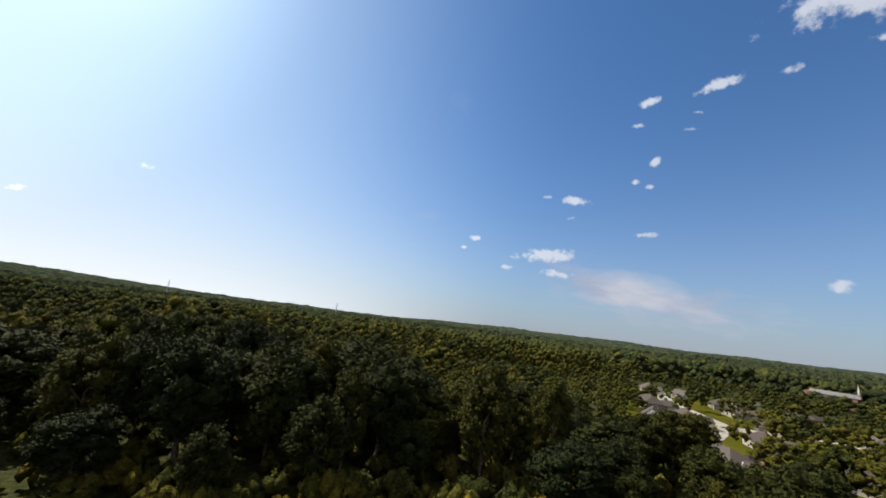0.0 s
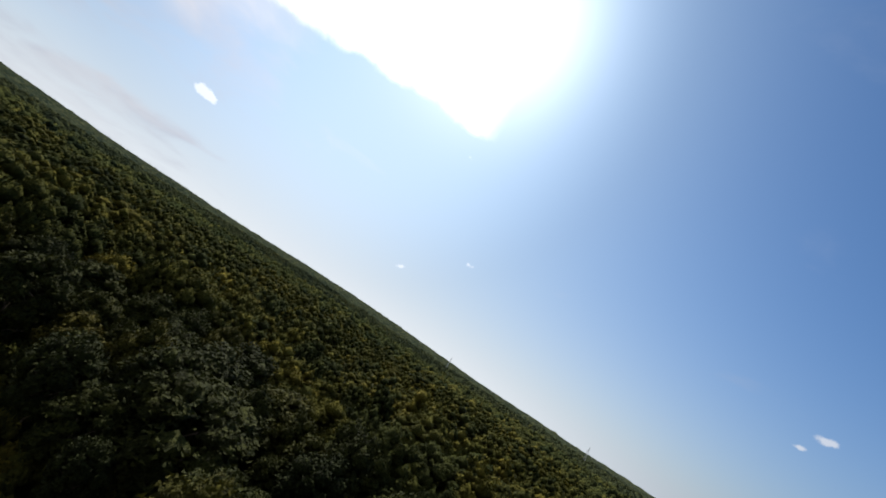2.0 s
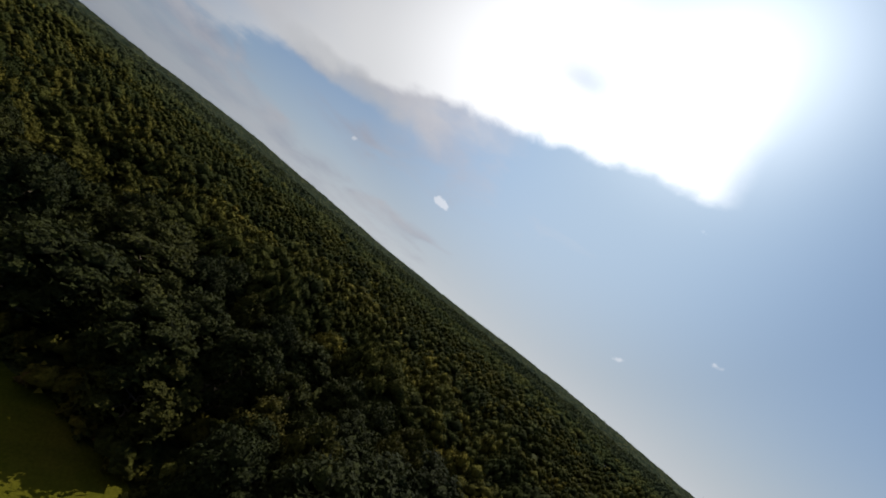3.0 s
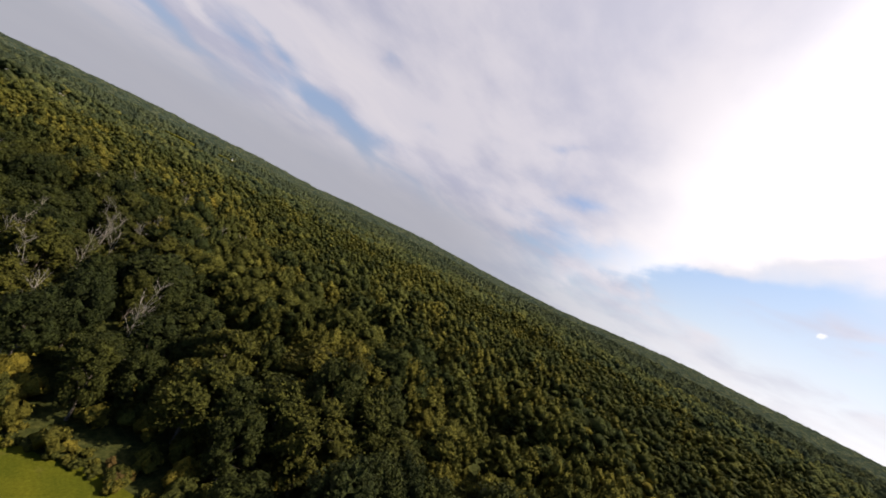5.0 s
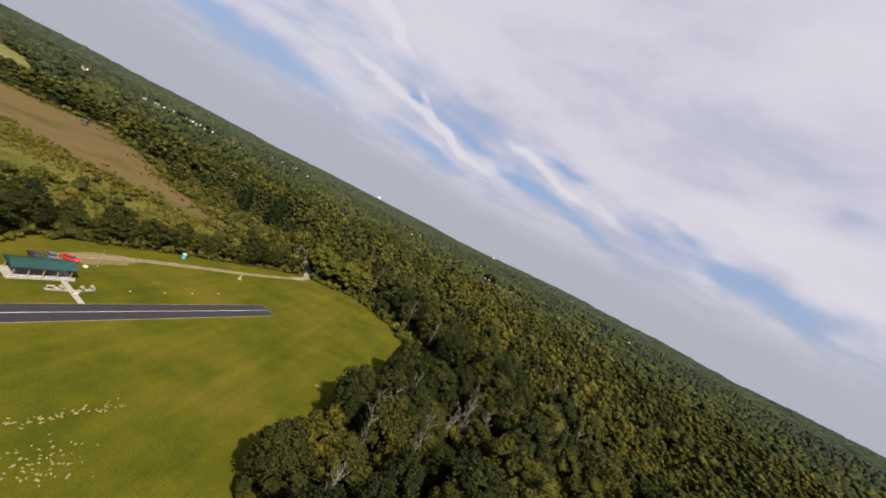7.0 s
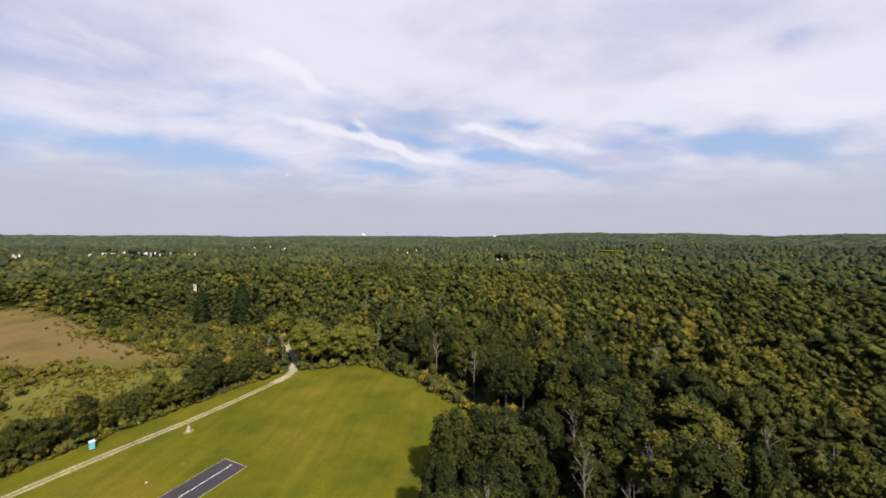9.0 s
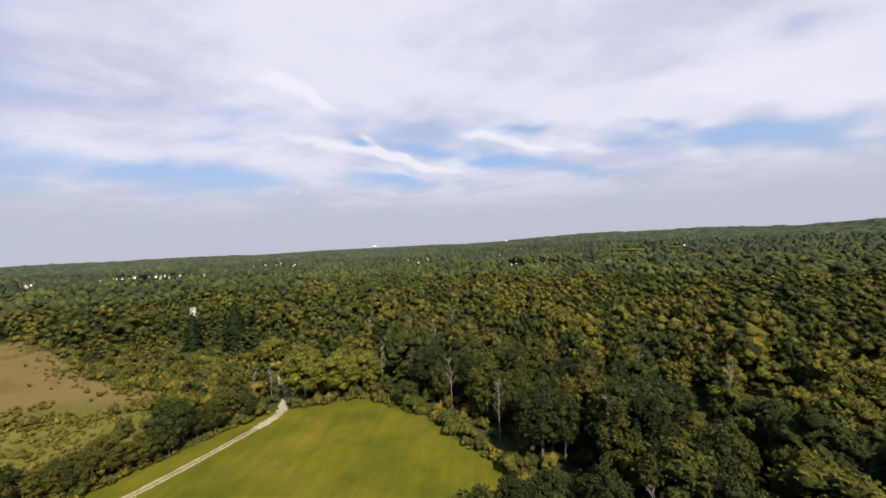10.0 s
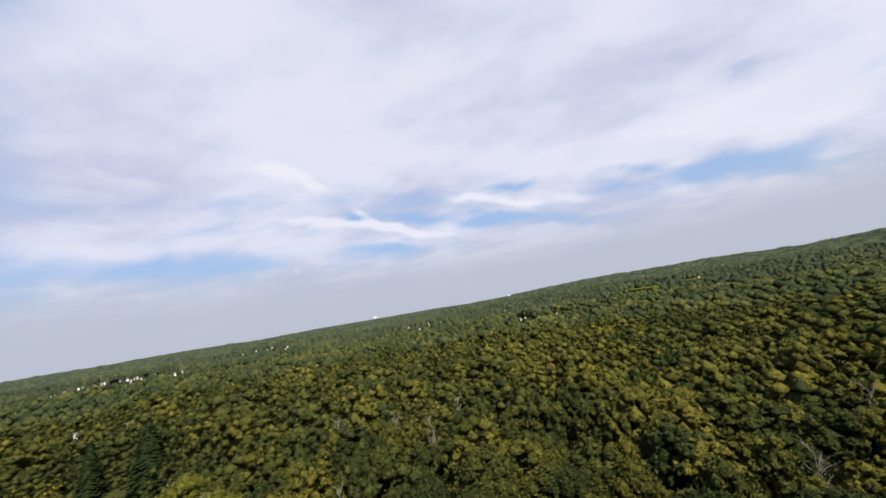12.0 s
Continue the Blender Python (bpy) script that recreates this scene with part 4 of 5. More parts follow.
high = np.where(edge < 9, high * 0.84, high)
young = np.minimum(far_from(MEADOW + MEADOW[:1], x, y), far_from(SCRUB + SCRUB[:1], x, y))
high = high * np.clip(0.34 + young / 100, 0.34, 1.0)
for sx, sy in ((-163, 200), (-135, 199)):
    high = np.where(far_from([(sx, sy), (sx * 0.8, sy * 0.8)], x, y) < 15, high * 0.62, high)
high = np.where(suburb, high * np.where(x > -160, 0.76, 0.56), high)
tint = np.clip(0.5 * value_noise(x, y, 36, 4) - 0.06 + rng.random(len(x)) * 0.44 + np.where(young < 40, 0.16, 0) + np.where(suburb, 0.18, 0), 0, 0.72) + 0.16 * (rng.random(len(x)) < 0.05)
tint = various(tint)

# the trees that stand nearest to the flight: along the field's east and south edge, and the hedge
EDGE_LINE = [(-142, -58), (-128, -82), (-60, -92), (-34, -108), (-16, -118), (4, -108), (22, -80), (23, -54), (10, -30), (0, -6), (2, 18), (14, 46), (20, 76), (26, 96), (10, 112)]
score = far_from(EDGE_LINE, x, y)
order = np.argsort(score)[:255]
near = np.zeros(len(x), bool)
near[order] = True

KINDS = [
    broadleaf("oak_tree", "dark green oak with a broad lumpy crown", "leaf_a", 1, 17.0, 5.2, 26, 100, 0.31, 0.18),
    broadleaf("maple_tree", "rounded green maple with dense foliage", "leaf_b", 2, 17.0, 4.7, 28, 92, 0.30, 0.16),
    broadleaf("ash_tree", "tall mid-green ash with open clumps of leaves", "leaf_c", 3, 17.0, 4.5, 24, 100, 0.32, 0.22),
    broadleaf("hickory_tree", "olive-green hickory with an uneven crown", "leaf_d", 4, 17.0, 4.9, 26, 98, 0.31, 0.14),
    broadleaf("tulip_tree", "yellowing tulip tree with an upright crown", "leaf_e", 5, 17.0, 4.5, 26, 98, 0.31, 0.17),
    broadleaf("cherry_tree", "brownish autumn cherry tree with thin foliage", "leaf_f", 6, 17.0, 4.2, 20, 98, 0.31, 0.22),
    broadleaf("sweetgum_tree", "broad round yellow-green tree at the track's bend", "leaf_g", 7, 17.0, 5.0, 30, 92, 0.30, 0.12),
]
first_of = {}


def plant(k, px, py, w, s):
    """Sets one tree of kind k, w times as wide and s times as high as the first."""
    m = pose(px, py, 0, 0, 0, float(rng.uniform(0, 360)))
    if k not in first_of:
        first_of[k] = (w, s)
        KINDS[k].matrix_basis = m @ Matrix.Diagonal((w, w, s, 1))
    else:
        w0, s0 = first_of[k]
        copy_thing(KINDS[k], m @ Matrix.Diagonal((w / w0, w / w0, s / s0, 1)))


for i in order:
    corner_wood = -70 < x[i] < -30 and y[i] > 124
    k = 6 if corner_wood and rng.random() < 0.4 else int(np.searchsorted([0.22, 0.45, 0.66, 0.86, 0.95], tint[i] + rng.normal(0, 0.08)))
    s = float(high[i])
    w = s**0.6 * float(wide[i])
    plant(k, float(x[i]), float(y[i]), w, s)

# the hedge beside the track
HEDGE = [(-116, 22), (-110, 36), (-103, 50), (-96, 66), (-89, 80), (-82, 94), (-76, 107), (-71, 117)]
for (ax, ay), (bx, by) in zip(HEDGE, HEDGE[1:]):
    count = int(math.hypot(bx - ax, by - ay) / 3.3)
    for k in range(count):
        u = (k + rng.random()) / count
        s, w = rng.uniform(0.42, 0.66), rng.uniform(0.6, 0.95)
        px, py = ax + (bx - ax) * u + rng.normal(-1, 1.2), ay + (by - ay) * u + rng.normal(0.4, 0.8)
        if k % 4 == 1:
            s, w, px = s + 0.14, w + 0.2, px - 2.0
        plant(int(rng.choice([0, 1, 2, 2, 3, 3, 4])), float(px), float(py), w, s)
for px, py, s, w in CORNER_TREES:
    plant(6, px, py, w, s)

for px, py, s, w in ((-107, 13.5, 0.8, 1.1), (-108, 5, 0.85, 1.2), (-109.5, 22, 0.72, 1.0), (-113, 31, 0.7, 1.0), (-118, 24, 0.8, 1.1), (-122, 35, 0.72, 1.0), (-111, -6, 0.9, 1.2)):
    plant(1, px, py, w, s)

rest = ~near
FLIGHT_SIDE = [(-70, -40), (-60, -66), (-30, -76), (-6, -58), (0, 0), (2, 60)]
beside = far_from(FLIGHT_SIDE, x, y)
leafy = [blob_tree(np.random.default_rng(40 + k), 30, 42, 0.31, 0.55) for k in range(7)]
rich = [blob_tree(np.random.default_rng(47 + k), 27, 17, 0.45, 0.5, 0.28) for k in range(9)]
plain = [blob_tree(np.random.default_rng(60 + k), 12, 7, 0.60, 0.4, 0.31) for k in range(9)]
nearest, close = rest & (beside < 82), rest & (beside >= 82) & (beside < 130)
scatter("woodland", "dense mixed green and olive broadleaf woods", leafy, x[nearest], y[nearest], np.zeros(nearest.sum()), high[nearest] * 1.06, tint[nearest], rng)
scatter("woodland_around", "mixed green and olive woods round the field", rich, x[close], y[close], np.zeros(close.sum()), high[close] * 1.06, tint[close], rng)
more = rest & (beside >= 130)
scatter("woodland_behind", "green and olive woods behind the field", plain, x[more], y[more], np.zeros(more.sum()), high[more] * 1.06, tint[more], rng, slim=1.1)

# woods further off
x, y = grid_places(460, 11.8)
far = np.hypot(x + 20, y)
ok = (far >= 258) & (far < 450)
x, y = x[ok], y[ok]
suburb = (x < -126) & (x > -560) & (y < 10) & (y > -220)
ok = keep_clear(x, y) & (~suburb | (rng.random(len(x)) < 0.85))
x, y, suburb = x[ok], y[ok], suburb[ok]
high = (0.70 + 0.46 * value_noise(x, y, 30, 8)) * rng.uniform(0.72, 1.24, len(x)) * np.where(suburb, 0.52, 1.0)
tint = np.clip(0.48 * value_noise(x, y, 45, 4) + rng.random(len(x)) * 0.36 - 0.01, 0.08, 0.78)
tint = various(tint, 0.07, 0.1)
scatter("woodland_beyond", "green and olive woods beyond the meadow", plain, x, y, np.zeros(len(x)), high * 1.08, tint, rng, slim=1.22)
x, y = grid_places(830, 14.0)
far = np.hypot(x + 20, y)
ok = (far >= 446) & (far < 820)
x, y = x[ok], y[ok]
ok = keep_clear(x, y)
x, y = x[ok], y[ok]
suburb = (x < -126) & (x > -560) & (y < 10) & (y > -220)
ok = ~suburb | (rng.random(len(x)) < 0.7)
x, y, suburb = x[ok], y[ok], suburb[ok]
high = (0.78 + 0.4 * value_noise(x, y, 40, 8)) * rng.uniform(0.85, 1.15, len(x)) * np.where(suburb, 0.56, 1.0)
tint = np.clip(0.52 * value_noise(x, y, 70, 4) + rng.random(len(x)) * 0.36, 0.08, 0.8)
tint = various(tint, 0.06, 0.1)
domes = [crown_arrays(np.random.default_rng(70 + k), 17.0, 5.8, 5, 3, 0.9, 0.1, 1.05, 0.52, 0.3, 0.8) for k in range(14)]
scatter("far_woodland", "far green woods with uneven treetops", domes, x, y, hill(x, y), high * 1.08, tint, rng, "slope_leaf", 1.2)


# and out over the hills
x, y = grid_places(1760, 18.6)
far = np.hypot(x + 20, y)
ok = (far >= 812) & (far < 1740)
x, y = x[ok], y[ok]
bearing = np.degrees(np.arctan2(-x, y))
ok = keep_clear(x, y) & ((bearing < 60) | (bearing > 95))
x, y = x[ok], y[ok]
high = (0.72 + 0.5 * value_noise(x, y, 60, 8)) * rng.uniform(0.78, 1.22, len(x))
tint = np.clip(0.5 * value_noise(x, y, 120, 4) + rng.random(len(x)) * 0.34, 0, 0.86)
hills = [dome_tree(random.Random(170 + k), 17.0, 1.4) for k in range(14)]
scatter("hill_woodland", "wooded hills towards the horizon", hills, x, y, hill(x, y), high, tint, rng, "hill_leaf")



def canopy(x, y):
    r = np.hypot(x + 20, y)
    z = hill(x, y) + 6 + 13 * value_noise(x, y, 17, 21) + 7 * value_noise(x, y, 60, 22)
    return z - 14 * np.clip((1730 - r) / 30, 0, 1)


v, t = polar(1690, 4900, 100, 760, canopy)
sheet = big_mesh("distant_forest", v, t)
sheet.polygons.foreach_set("use_smooth", np.zeros(len(t), bool))
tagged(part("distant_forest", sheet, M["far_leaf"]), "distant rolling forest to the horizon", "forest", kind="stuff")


# bare trees and conifers
def bare_tree(seed, height):
    r = random.Random(seed)
    t = thing("dead_tree", "bleached leafless dead tree at the wood's edge", "tree", group="dead trees")
    bm = bmesh.new()
    knots = [Vector((r.uniform(-0.25, 0.25) * k, r.uniform(-0.25, 0.25) * k, height * s)) for k, s in enumerate((-0.02, 0.4, 0.7, 1.0))]
    for k in range(3):
        rod(bm, knots[k], knots[k + 1], 0.135 - 0.04 * k, 0.095 - 0.036 * k, 7)
    for k in range(20):
        s = r.uniform(0.38, 0.97)
        root = knots[1].lerp(knots[3], (s - 0.38) / 0.6)
        a = r.uniform(0, 6.28)
        out = Vector((math.cos(a), math.sin(a), r.uniform(0.7, 1.8))).normalized()
        tip = root + out * r.uniform(1.6, 4.2) * (1.25 - 0.6 * s)
        rod(bm, root, tip, 0.042, 0.014, 5)
        for j in range(3):
            fork = root.lerp(tip, r.uniform(0.4, 0.9))
            rod(bm, fork, fork + (out + Vector((r.uniform(-0.7, 0.7), r.uniform(-0.7, 0.7), 0.4))) * r.uniform(0.5, 1.3), 0.022, 0.008, 4)
    part("trunk", bm, M["dead"], t)
    return t


snag = bare_tree(3, 17.5)
other = bare_tree(9, 18.5)
for k, (px, py, s) in enumerate(SNAGS):
    m = pose(px, py, 0, 0, 0, 67 * k) @ Matrix.Diagonal((s, s, s, 1))
    if k < 2:
        (snag, other)[k].matrix_basis = m
    else:
        copy_thing((snag, other)[k % 2], m)


def conifer(seed):
    r = np.random.default_rng(seed)
    t = thing("spruce_tree", "dark blue-green conical spruce above the hedge", "tree", group="spruces")
    part("trunk", rod(bmesh.new(), (0, 0, -0.3), (0, 0, 17), 0.28, 0.03, 8), M["bark"], t)
    vs, ts, count = [], [], 0
    for k in range(26):
        z = 1.5 + 15.3 * (k / 26)
        reach = 4.2 * (1 - k / 26) ** 0.85 + 0.25
        for j in range(max(6, int(24 * (1 - k / 30)))):
            a = r.uniform(0, 2 * math.pi)
            d = np.array([math.cos(a), math.sin(a), -0.25])
            s = np.array([-math.sin(a), math.cos(a), 0])
            l = reach * r.uniform(0.75, 1.1)
            o = np.array([0, 0, z + r.uniform(-0.3, 0.3)])
            w = 0.28 * l + 0.15
            vs.append(np.array([o, o + d * l * 0.6 + s * w, o + d * l, o + d * l * 0.6 - s * w, o + d * l * 0.5 + (0, 0, -0.5)]))
            ts.append(np.array([(0, 1, 2), (0, 2, 3), (0, 4, 2)]) + count)
            count += 5
    # dense dark heart of the crown
    rings = 9
    for k in range(rings):
        z, reach = 1.6 + 14.6 * k / (rings - 1), 3.0 * (1 - k / (rings - 1)) ** 0.85 + 0.1
        vs.append(np.array([(reach * r.uniform(0.8, 1.2) * math.cos(a), reach * r.uniform(0.8, 1.2) * math.sin(a), z - 0.5 * (j % 2)) for j, a in enumerate(np.arange(10) * 0.628)]))
        if k:
            a, b = count - 10 + np.arange(10), count - 10 + (np.arange(10) + 1) % 10
            ts.append(np.concatenate([np.stack([a, b, b + 10], -1), np.stack([a, b + 10, a + 10], -1)]))
        count += 10
    part("crown", big_mesh("crown", np.concatenate(vs), np.concatenate(ts)), M["spruce"], t)
    return t


M["spruce"] = material("spruce_needles", speckled((0.008, 0.013, 0.005), (0.016, 0.022, 0.008), 1.5), 0.95, 0.0)
spruce = conifer(5)
spruce.matrix_basis = pose(-163, 200, 0) @ Matrix.Diagonal((1.5, 1.5, 1.36, 1))
copy_thing(spruce, pose(-135, 199, 0, 0, 0, 70) @ Matrix.Diagonal((1.4, 1.4, 1.3, 1)))

# shrubs of the scrub, the meadow and the field's weedy edge
bush = [crown_arrays(np.random.default_rng(90 + k), 2.0, 1.3, 5, 13, 0.19, 0.0, 0.98, 0.5, 0.4, 0.7) for k in range(4)]
brush = [crown_arrays(np.random.default_rng(95 + k), 2.0, 1.4, 2, 7, 0.42, 0.0, 0.8, 0.62) for k in range(5)]
x, y = grid_places(200, 2.5, -180, 90)
golden = inside(MEADOW, x, y) & (y - 119 - 0.2 * (x + 130) + 40 * (value_noise(x, y, 18, 36) - 0.5) < 6)
pick = (inside(SCRUB, x, y) | golden) & (rng.random(len(x)) < 0.9) & (value_noise(x, y, 13, 31) + 0.5 * rng.random(len(x)) > 0.55) & (far_from(ROAD, x, y) > 6)
x, y = x[pick], y[pick]
bx, by = [], []
for (ax, ay), (cx, cy) in zip(MEADOW, MEADOW[1:] + MEADOW[:1]):
    for k in range(int(math.hypot(cx - ax, cy - ay) / 0.55)):
        u = rng.random()
        bx.append(ax + (cx - ax) * u + rng.normal(0, 4.5))
        by.append(ay + (cy - ay) * u + rng.normal(0, 4.5))
x, y = np.concatenate([x, bx]), np.concatenate([y, by])
scatter("scrub_bushes", "low yellow-green goldenrod and brush clumps", brush, x, y, np.zeros(len(x)), rng.uniform(0.25, 0.8, len(x)) * (0.3 + 1.3 * value_noise(x, y, 22, 33)), np.clip(rng.uniform(0.66, 0.93, len(x)), 0, 1), rng)
x, y = grid_places(170, 6.0, -260, 150)
pick = inside(MEADOW, x, y) & (value_noise(x, y, 30, 35) + 0.8 * (far_from(MEADOW + MEADOW[:1], x, y) < 16) > 0.75) & (rng.random(len(x)) < 0.24)
x, y = x[pick], y[pick]
scatter("meadow_shrubs", "small dark saplings dotted over the dry meadow", bush, x, y, np.zeros(len(x)), rng.uniform(0.3, 0.8, len(x)), rng.uniform(0.3, 0.95, len(x)), rng)
ex, ey = [], []
line = FIELD + FIELD[:1]
for (ax, ay), (bx, by) in zip(line, line[1:]):
    far_ = math.hypot(bx - ax, by - ay)
    for k in range(int(far_ / 0.8)):
        s = rng.random()
        off = rng.normal(0.6, 0.9)
        ex.append(ax + (bx - ax) * s + (by - ay) / far_ * off * -1)
        ey.append(ay + (by - ay) * s - (bx - ax) / far_ * off * -1)
ex, ey = np.array(ex), np.array(ey)
pick = far_from(ROAD, ex, ey) > 3.2
ex, ey = ex[pick], ey[pick]
scatter("edge_weeds", "tall weeds and brush along the field's edge", bush, ex, ey, np.zeros(len(ex)), rng.uniform(0.35, 1.0, len(ex)), rng.uniform(0.3, 0.97, len(ex)), rng)
dx = np.concatenate([np.linspace(-44.5, -36, 90) + rng.normal(0, 0.7, 90), rng.normal(-32, 2.6, 60), rng.normal(-12, 1.2, 20)])
dy = np.concatenate([np.linspace(-24.2, -3.6, 90) + rng.normal(0, 0.5, 90), rng.normal(-19, 2.6, 60), rng.normal(34, 0.4, 20)])
scatter("dry_grass_tufts", "pale dried grass tufts left by the mower", brush, dx, dy, np.full(len(dx), 0.02), rng.uniform(0.06, 0.14, len(dx)), np.full(len(dx), 0.5), rng, "straw")
# understorey that closes the wood's edge
gap = rng.random(len(ex)) < 0.35
ux, uy = ex[gap] + rng.normal(0, 2.2, gap.sum()), ey[gap] + rng.normal(0, 2.2, gap.sum())
out = ~inside(FIELD, ux, uy) & (far_from(ROAD, ux, uy) > 4) & ~inside(SCRUB, ux, uy)
ux, uy = ux[out], uy[out]
mx, my = [], []
for edge_line in (MEADOW + MEADOW[:1], SCRUB + SCRUB[:1]):
    for (ax, ay), (bx, by) in zip(edge_line, edge_line[1:]):
        for k in range(int(math.hypot(bx - ax, by - ay) / 1.1)):
            s = rng.random()
            mx.append(ax + (bx - ax) * s + rng.normal(0, 3.2))
            my.append(ay + (by - ay) * s + rng.normal(0, 3.2))
mx, my = np.array(mx), np.array(my)
out = ~inside(MEADOW, mx, my) & ~inside(FIELD, mx, my) & ~inside(SCRUB, mx, my) & (rng.random(len(mx)) < 0.6) & (far_from(ROAD, mx, my) > 4)
ux, uy = np.concatenate([ux, mx[out]]), np.concatenate([uy, my[out]])
sx_, sy_ = grid_places(120, 6.5, -180, 70)
out = inside(SCRUB, sx_, sy_) & (value_noise(sx_, sy_, 26, 51) + 0.35 * rng.random(len(sx_)) > 0.95) & (far_from(ROAD, sx_, sy_) > 6)
ux, uy = np.concatenate([ux, sx_[out]]), np.concatenate([uy, sy_[out]])
fx, fy = grid_places(130, 4.2, -120, 130)
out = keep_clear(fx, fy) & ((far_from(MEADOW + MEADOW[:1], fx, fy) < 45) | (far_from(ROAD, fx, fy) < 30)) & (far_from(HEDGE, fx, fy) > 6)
ux, uy = np.concatenate([ux, fx[out]]), np.concatenate([uy, fy[out]])
fx, fy = grid_places(170, 5.7, -30, 0)
out = ~inside(FIELD, fx, fy) & (far_from(FIELD + FIELD[:1], fx, fy) > 1.5) & (far_from(EDGE_LINE, fx, fy) < 28) & (far_from(ROAD, fx, fy) > 4)
ux, uy = np.concatenate([ux, fx[out]]), np.concatenate([uy, fy[out]])
scatter("undergrowth", "leafy undergrowth along the edges of the woods", bush, ux, uy, np.zeros(len(ux)), rng.uniform(1.2, 2.4, len(ux)), rng.uniform(0.25, 0.88, len(ux)), rng)


# ---------------------------------------------------------------- houses
def roof_mesh(w, d, z, rise, hip, over=0.5):
    """A pitched roof with eaves; hip: how far the ridge stops short of the ends."""
    bm = bmesh.new()
    x, y = w / 2 + over, d / 2 + over
    low = [bm.verts.new(p) for p in ((-x, -y, z), (x, -y, z), (x, y, z), (-x, y, z))]
    eave = [bm.verts.new((v.co.x, v.co.y, z + 0.2)) for v in low]
    a, b = bm.verts.new((-x + hip, 0, z + rise)), bm.verts.new((x - hip, 0, z + rise))
    bm.faces.new(low[::-1])
    for k in range(4):
        bm.faces.new((low[k], low[(k + 1) % 4], eave[(k + 1) % 4], eave[k]))
    bm.faces.new((eave[0], eave[1], b, a))
    bm.faces.new((eave[2], eave[3], a, b))
    bm.faces.new((eave[1], eave[2], b))
    bm.faces.new((eave[3], eave[0], a))
    return bm


def window(parent, x, y, z, w, h, face):
    """A window with frame and pane on a wall that faces +-y or +-x."""
    sx, sy = (w / 2, 0.05) if face in "ns" else (0.05, w / 2)
    f = part("window", boxes((x - sx - 0.06, x + sx + 0.06, y - sy, y + sy, z - 0.06, z + h + 0.06)), M["white"], parent)
    k = 0.02
    part("pane", boxes((x - sx - (0 if face in "ns" else k), x + sx + (0 if face in "ns" else k), y - sy - (k if face in "ns" else 0), y + sy + (k if face in "ns" else 0), z, z + h)), M["glass"], f)


def house(kind):
    w, d = ((15, 10), (17, 11), (11, 8.5))[kind]
    label = ("beige suburban house with a brown hipped shingle roof", "tan suburban house with a grey-brown hipped roof and garage", "small house with a white gable and shingle roof")[kind]
    t = thing("house", label, "house", group="suburban houses")
    part("wall", boxes((-w / 2, w / 2, -d / 2, d / 2, -0.3, 3.0)), M["siding"], t)
    part("roof", roof_mesh(w, d, 3.0, 3.6, 0.6 if kind == 2 else d * 0.5), M["shingle"], t)
    if kind == 2:
        for s in (-1, 1):
            g = bmesh.new()
            x0, x1 = sorted((s * (w / 2 + 0.1), s * (w / 2 + 0.32)))
            vs = [[g.verts.new((xx, yy, zz)) for yy, zz in ((-d / 2, 3.0), (d / 2, 3.0), (0, 6.2))] for xx in (x0, x1)]
            g.faces.new(vs[0])
            g.faces.new(vs[1][::-1])
            for k in range(3):
                g.faces.new((vs[0][k], vs[0][(k + 1) % 3], vs[1][(k + 1) % 3], vs[1][k]))
            part("gable", g, M["white_siding"], t, "white sided gable")
            part("gable_wall", boxes((x0, x1, -d / 2, d / 2, -0.3, 3.0)), M["white_siding"], t, "white sided wall")
    else:
        part("garage", boxes((w / 2 - 6, w / 2, d / 2, d / 2 + 4.5, -0.3, 2.9)), M["white_siding"], t, "pale sided garage wing")
        g = part("garage_roof", roof_mesh(5.5, 7, 2.9, 2.6, 0.3), M["shingle"], t)
        g.matrix_basis = pose(w / 2 - 3, d / 2 + 1.5, 0, 0, 0, 90)
        part("garage_door", boxes((w / 2 - 5.3, w / 2 - 0.7, d / 2 + 4.5, d / 2 + 4.58, 0, 2.3)), M["white"], t)
        part("gable", boxes((w / 2 - 6.2, w / 2 + 0.2, d / 2 + 4.58, d / 2 + 4.66, 2.4, 2.9)), M["white"], t)
    part("chimney", boxes((-1.8, -1.0, 0.8, 1.6, 4.4, 7.3)), M["brick"], t)
    part("door", boxes((-0.5, 0.5, d / 2, d / 2 + 0.06, 0, 2.1)), M["dark_wood"], t)
    for s in (-1, 1):
        for k in (-0.34, 0.0, 0.3):
            if not (s > 0 and k > -0.1):
                window(t, k * w, s * (d / 2 + 0.02), 1.0, 1.5, 1.3, "n")
        window(t, s * (w / 2 + (0.36 if kind == 2 else 0.02)), 0, 1.0, 1.6, 1.3, "e")
    return t


models = [house(k) for k in range(3)]
used = set()
for hx, hy, turn, kind in HOUSES:
    m = pose(hx, hy, 0, 0, 0, turn + 20) @ Matrix.Diagonal((0.86, 0.86, 0.9, 1))
    if kind not in used:
        used.add(kind)
        models[kind].matrix_basis = m
    else:
        copy_thing(models[kind], m)


def far_house(walls, label):
    t = thing("house", label, "house", group="far houses")
    part("wall", boxes((-4.5, 4.5, -3.6, 3.6, -9.0, 5.0)), M[walls], t)
    part("roof", roof_mesh(9, 7.2, 5.0, 2.6, 0.4), M["grey_roof"], t)
    for s in (-1, 1):
        for k in (-3, 0, 3):
            window(t, k, s * 3.62, 3.0, 1.2, 1.4, "n")
        window(t, s * 4.52, 0, 3.0, 1.2, 1.4, "e")
    return t


